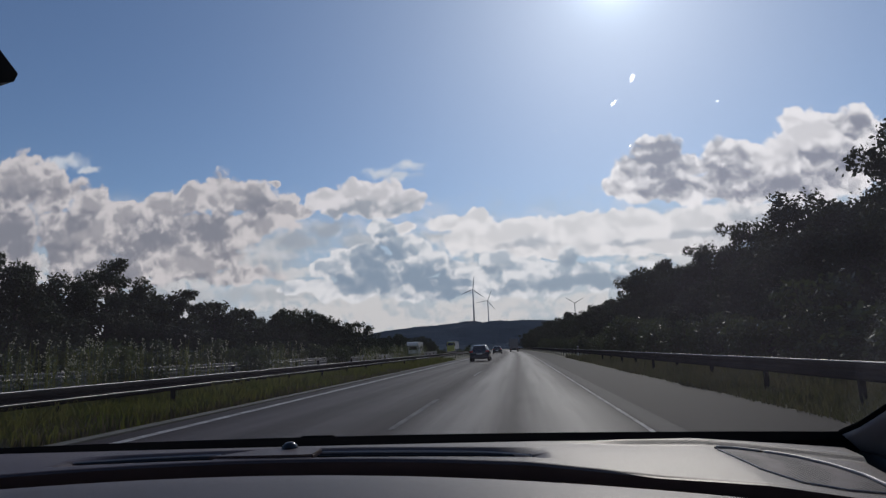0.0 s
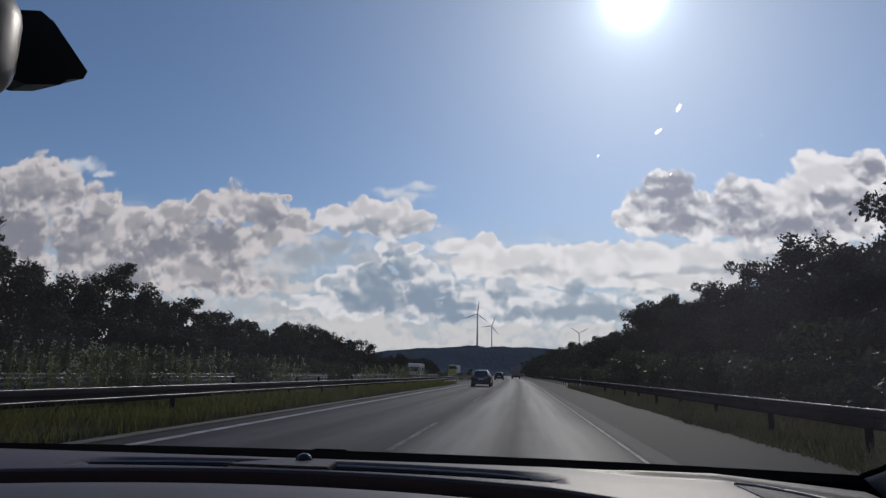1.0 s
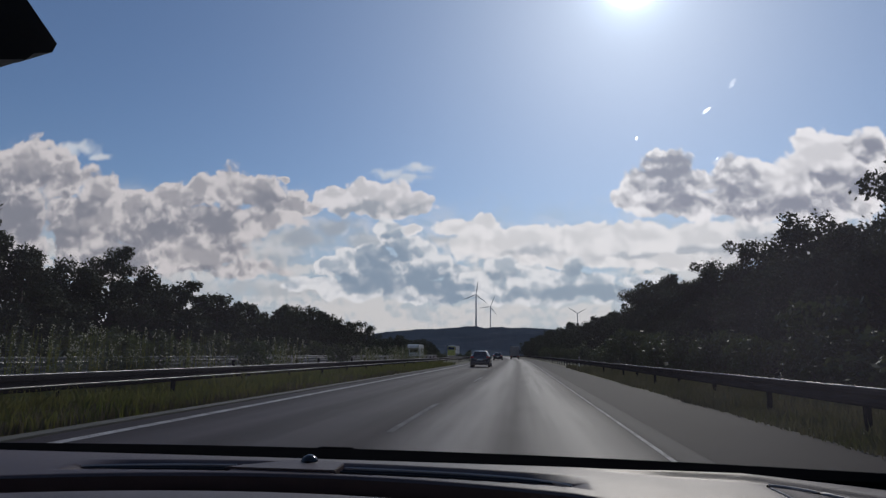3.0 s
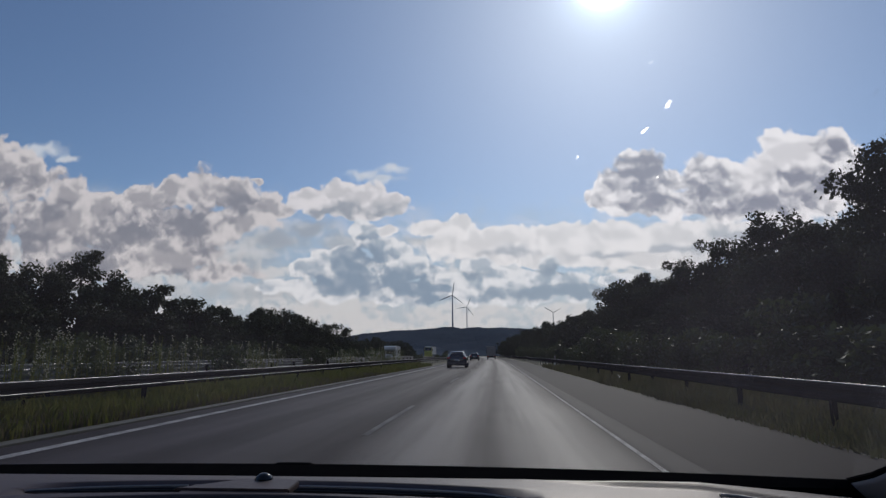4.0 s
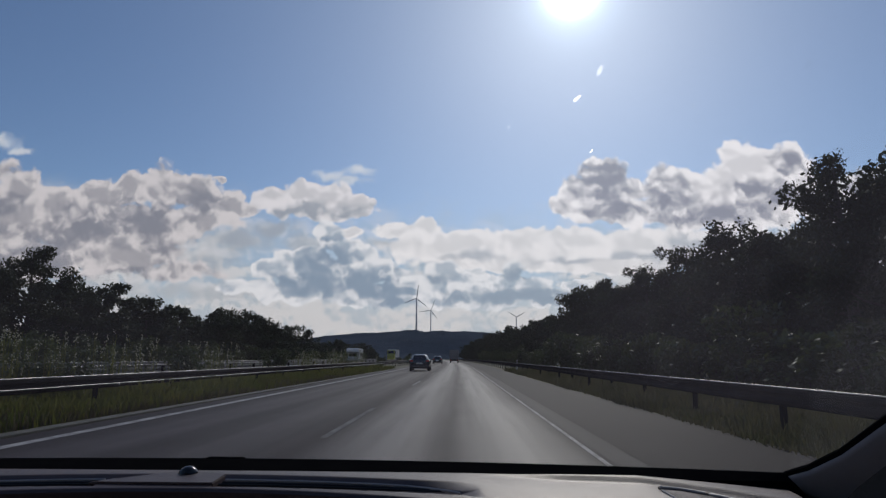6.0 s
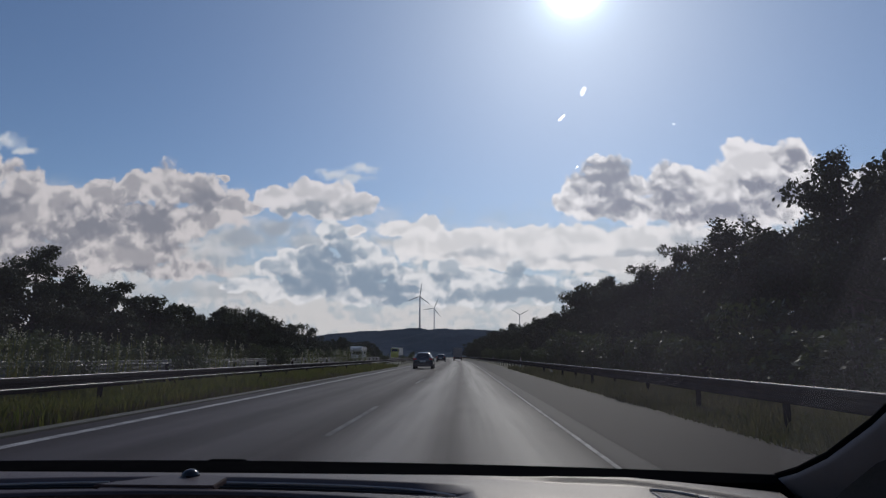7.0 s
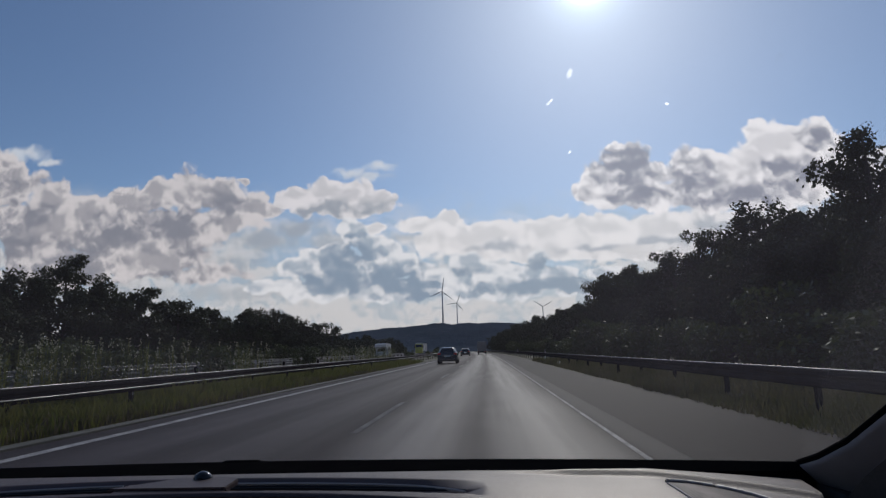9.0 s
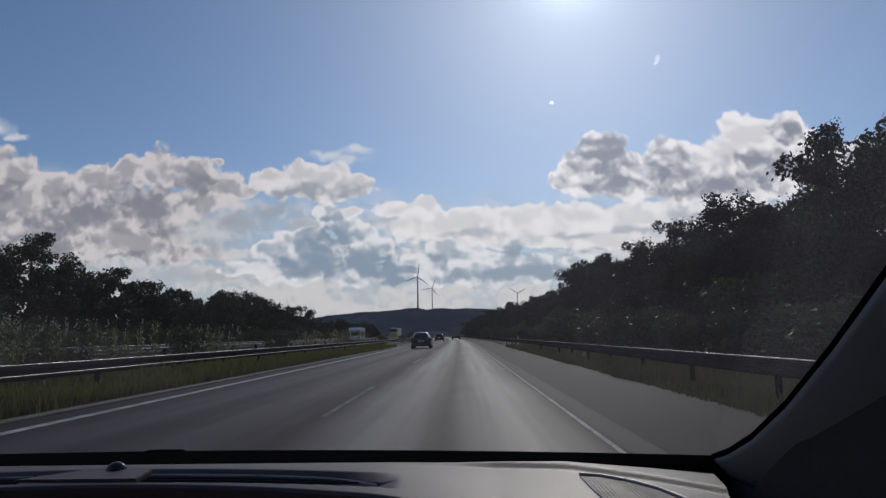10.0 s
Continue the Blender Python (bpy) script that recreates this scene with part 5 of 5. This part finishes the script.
# black band along the foot of the glass, and the cowl beyond it
verts, faces = [], []
for i in range(81):
    x = -0.70 + 1.40 * i / 80
    yb, yf = back_edge(x) + 0.002, 0.872 - 0.155 * x * x
    for y, z in ((yb, 1.02), (yb + 0.002, 1.043), (yf - 0.01, 1.050), (yf, 1.0495), (yf + 0.03, 1.02), (yf + 0.12, 0.96)):
        verts.append((x, max(y, yb), z))
faces = [(i * 6 + k, (i + 1) * 6 + k, (i + 1) * 6 + k + 1, i * 6 + k + 1) for i in range(80) for k in range(5)]
raw("screen_band", verts, faces, BAND_BLACK, own, "black band along the foot of the windscreen")
part("wiper_spindle", box(bmesh.new(), (-0.030, 0.862, 1.035), (0.022, 0.876, 1.0515), 0.004), BAND_BLACK, own)


# pillar at the passenger's side: a bowed bar from the cowl up to the roof
def sweep(name, centre, width, depth, mat, label, mirror=1):
    bm = bmesh.new()
    rings = []
    for i, c in enumerate(centre):
        c = Vector(c)
        d = (Vector(centre[min(i + 1, len(centre) - 1)]) - Vector(centre[max(i - 1, 0)])).normalized()
        inward = Vector((-1, 0, 0))
        back = d.cross(inward).normalized()
        wd, dp = width[i], depth[i]
        ring = []
        for a, b in ((0.0, 0.0), (0.02, 0.05), (0.10, 0.16), (0.25, 0.36), (0.5, 0.66), (0.8, 0.92), (1.0, 1.0), (1.0, -0.1), (0.6, -0.12), (0.1, -0.06)):
            p = c + Vector((a * wd, 0, 0)) - back * (b * dp) * (-1)
            ring.append(bm.verts.new((mirror * p.x, p.y, p.z)))
        rings.append(ring)
    n = len(rings[0])
    for r, q in zip(rings, rings[1:]):
        for k in range(n):
            bm.faces.new((r[k], r[(k + 1) % n], q[(k + 1) % n], q[k]))
    return part(name, bm, mat, own, label, True)


PILLAR = [(0.674, 0.800, 1.044), (0.667, 0.735, 1.062), (0.660, 0.660, 1.089), (0.653, 0.575, 1.129), (0.644, 0.485, 1.178), (0.634, 0.405, 1.224), (0.614, 0.26, 1.320), (0.590, 0.10, 1.425)]
for sgn in (1, -1):
    sweep("windscreen_pillar", PILLAR, [0.12] * 8, [0.10] * 8, PILLAR_TRIM, "dark grey plastic windscreen pillar trim", sgn)
    # screen seal between glass and pillar
    part("screen_seal", tube(bmesh.new(), [(sgn * (x + 0.004), y + 0.003, z + 0.003) for x, y, z in PILLAR], [0.0040] * 8, 6), BAND_BLACK, own, "black rubber seal")
    # door: plain shell with the window above
    part("door_panel", box(bmesh.new(), (min(sgn * 0.68, sgn * 0.84), -2.0, 0.90), (max(sgn * 0.68, sgn * 0.84), 0.84, 1.035), 0.02), BLACK_PLASTIC, own, "black door panel")
    bm = bmesh.new()
    slab(bm, [(sgn * 0.672, 0.70, 1.03), (sgn * 0.672, 0.66, 1.060), (sgn * 0.672, 0.46, 1.180), (sgn * 0.665, 0.20, 1.335), (sgn * 0.665, 0.06, 1.335), (sgn * 0.672, 0.06, 1.03)], 0.02 * sgn)
    part("mirror_triangle", bm, BLACK_PLASTIC, own, "black corner trim between pillar and door")
    part("roof_rail_trim", box(bmesh.new(), (min(sgn * 0.57, sgn * 0.68), -2.0, 1.42), (max(sgn * 0.57, sgn * 0.68), 0.12, 1.48), 0.02), LINER, own)

# roof lining, rear wall and the outer shell close the cabin
part("roof_lining", box(bmesh.new(), (-0.66, -2.0, 1.462), (0.66, 0.165, 1.485), 0.010), LINER, own, "dark roof lining")
part("rear_wall", box(bmesh.new(), (-0.70, -2.06, 0.60), (0.70, -1.995, 1.46), 0.02), LINER, own)
bm = bmesh.new()
rings = []
for y, w, zb, top, wt2 in ((-2.62, 0.70, 0.40, 0.88, 0.60), (-2.5, 0.84, 0.28, 0.96, 0.74), (-2.1, 0.89, 0.22, 0.97, 0.80), (-1.0, 0.90, 0.20, 0.97, 0.80), (0.2, 0.90, 0.20, 0.97, 0.80),
                           (0.95, 0.90, 0.20, 0.95, 0.80), (1.30, 0.89, 0.21, 0.88, 0.76), (1.62, 0.84, 0.25, 0.80, 0.68), (1.78, 0.66, 0.36, 0.66, 0.54)):
    half = [(0.0, zb), (w * 0.9, zb), (w, zb + 0.2), (w, (zb + top) / 2 + 0.08), (w * 0.985, top - 0.06), (wt2, top), (wt2 * 0.5, top + 0.012), (0.0, top + 0.016)]
    rings.append([bm.verts.new((x, y, z)) for x, z in half] + [bm.verts.new((-x, y, z)) for x, z in half[-2:0:-1]])
for r, q in zip(rings, rings[1:]):
    for k in range(len(r)):
        bm.faces.new((r[k], r[(k + 1) % len(r)], q[(k + 1) % len(r)], q[k]))
bm.faces.new(rings[0])
bm.faces.new(rings[-1])
part("lower_body", bm, PAINT_NAVY, own, smooth=True)
part("roof_skin", box(bmesh.new(), (-0.68, -2.05, 1.486), (0.68, 0.17, 1.51), 0.010), PAINT_NAVY, own)
for sgn in (1, -1):
    for y0, y1, t0, t1 in ((-0.62, -0.48, -0.66, -0.56), (-1.62, -1.42, -1.72, -1.50), (-2.42, -2.1, -2.04, -1.9)):
        bm = bmesh.new()
        slab(bm, [(sgn * 0.80, y0, 0.96), (sgn * 0.80, y1, 0.96), (sgn * 0.655, t1, 1.49), (sgn * 0.655, t0, 1.49)], 0.03)
        part("side_pillar", bm, PAINT_NAVY, own)
    for y in (-1.75, 1.02):
        wheel(own, sgn * 0.80, y, 0.315, 0.21, sgn)
bm = bmesh.new()
slab(bm, [(-0.76, -2.44, 0.96), (0.76, -2.44, 0.96), (0.62, -2.05, 1.49), (-0.62, -2.05, 1.49)], 0.015)
part("tailgate_window", bm, CAR_GLASS, own)

# windscreen
verts, faces = [], []
for i in range(25):
    x = -0.775 + 1.55 * i / 24
    for j in range(9):
        t = j / 8
        k = 1 - 0.115 * t
        y = 0.874 - 0.155 * x * x - t * (0.70 - 0.06 * x * x)
        z = 1.052 + t * 0.415 - 0.02 * math.sin(math.pi * t) * -1
        verts.append((x * k, y, z))
faces = [(i * 9 + j, (i + 1) * 9 + j, (i + 1) * 9 + j + 1, i * 9 + j + 1) for i in range(24) for j in range(8)]
glass = raw("windscreen", verts, faces, WINDSCREEN, own, "clear dusty windscreen with dried splashes", smooth=True)
glass.visible_shadow = False
solid = glass.modifiers.new("thickness", "SOLIDIFY")
solid.thickness, solid.offset = 0.005, 1.0


def on_glass(x, y):
    """Height of the glass's inner face over the place (x, y)."""
    t = (0.874 - 0.155 * x * x - y) / (0.70 - 0.06 * x * x)
    return 1.052 + t * 0.415 + 0.02 * math.sin(math.pi * t)


srng = np.random.default_rng(5)
KEPT = [(0.383, 0.384, 1.5), (0.372, 0.403, 1.3), (0.444, 0.404, 1.0), (0.331, 0.424, 0.7), (0.388, 0.439, 0.7), (0.5, 0.375, 1.6), (0.111, 0.387, 1.2), (0.116, 0.411, 0.9),
        (0.207, 0.391, 0.6), (0.144, 0.462, 0.7), (0.053, 0.356, 0.8), (0.25, 0.364, 0.7), (0.262, 0.372, 0.6), (0.367, 0.357, 0.8), (0.229, 0.708, 1.2), (0.398, 0.671, 1.5),
        (-0.076, 0.727, 1.3), (0.027, 0.731, 0.7), (0.538, 0.642, 1.0), (0.571, 0.556, 1.1), (0.59, 0.565, 1.6), (0.491, 0.604, 0.7), (0.377, 0.642, 0.7), (0.512, 0.551, 0.9),
        (0.505, 0.656, 1.2), (0.131, 0.782, 0.5)]
KEPT += [(0.667, 0.68, 1.0), (0.524, 0.496, 0.8), (0.522, 0.54, 0.6), (0.628, 0.597, 0.7), (0.546, 0.729, 0.6), (0.515, 0.787, 0.7)]
specks = [(x, y, 0.75 * s) for x, y, s in KEPT]
while len(specks) < 58:
    x, y = srng.uniform(-0.2, 0.6), srng.uniform(0.46, 0.73)
    if srng.uniform() < 0.06 + 0.94 * max(0.0, (x - 0.36) / 0.24):
        specks.append((x, y, srng.uniform(0.15, 0.36)))
verts, faces = [], []
for x, y, s in specks:
    n, k = 9, len(verts)
    turn, length = srng.normal(0.3, 0.3), srng.uniform(1.0, 2.2)
    for i in range(n):
        a = 2 * math.pi * i / n
        r = 0.0016 * s * srng.uniform(0.55, 1.25)
        px, py = r * math.cos(a), r * math.sin(a) * length
        px, py = px * math.cos(turn) - py * math.sin(turn), px * math.sin(turn) + py * math.cos(turn)
        verts.append((x + px, y + py, on_glass(x + px, y + py) - 0.0015))
    faces.append(tuple(range(k + n - 1, k - 1, -1)))
splash = raw("dried_splashes", verts, faces, SPECK, own, "pale dried splashes on the windscreen")
splash.visible_shadow = False
tagged(splash, kind="stuff")

# sun visor, folded against the header
bm = bmesh.new()
outline = [(0.030, 1.440), (0.032, 1.400), (0.043, 1.381), (0.066, 1.367), (0.096, 1.3605), (0.178, 1.3605), (0.300, 1.3650), (0.400, 1.3665), (0.500, 1.372), (0.520, 1.39), (0.522, 1.440)]
slab(bm, [(x + 0.003, 0.25 - (z - 1.36) * 0.75, z + 0.005) for x, z in outline], 0.016)
part("sun_visor", bm, LINER, own, "dark fabric sun visor folded under the roof")

# interior mirror with its mount
mirror = part("rear_view_mirror", box(bmesh.new(), (-0.215, 0.195, 1.296), (0.012, 0.236, 1.358), 0.018, 4), SILVER_TRIM, own, "grey housing of the interior mirror", True)
part("mirror_glass", box(bmesh.new(), (-0.200, 0.190, 1.306), (0.004, 0.1945, 1.348), 0.003, 1), material("mirror_silver", (0.8, 0.8, 0.8), rough=0.03, metal=1.0, bump=0), mirror)
bm = bmesh.new()
cover = [(-0.05, 1.372), (-0.012, 1.368), (-0.002, 1.360), (0.024, 1.327), (0.022, 1.3225), (0.012, 1.3225), (0.008, 1.3195), (-0.014, 1.3205), (-0.05, 1.335)]
cover = [(x - 0.001, z + 0.003) for x, z in cover]
front = [bm.verts.new((x, 0.262, z)) for x, z in cover]
back = [bm.verts.new((x * 0.8 - 0.050, 0.300, 1.35 + (z - 1.35) * 0.85 + 0.012)) for x, z in cover]
for k in range(len(cover)):
    q = (k + 1) % len(cover)
    bm.faces.new((front[k], front[q], back[q], back[k]))
bm.faces.new(front)
bm.faces.new(back)
part("sensor_mount", bm, BLACK_PLASTIC, mirror, "black sensor cover behind the mirror")
part("mirror_stalk", tube(bmesh.new(), [(-0.14, 0.24, 1.35), (-0.13, 0.25, 1.40), (-0.12, 0.26, 1.435)], [0.012, 0.012, 0.02], 10), BLACK_PLASTIC, mirror)
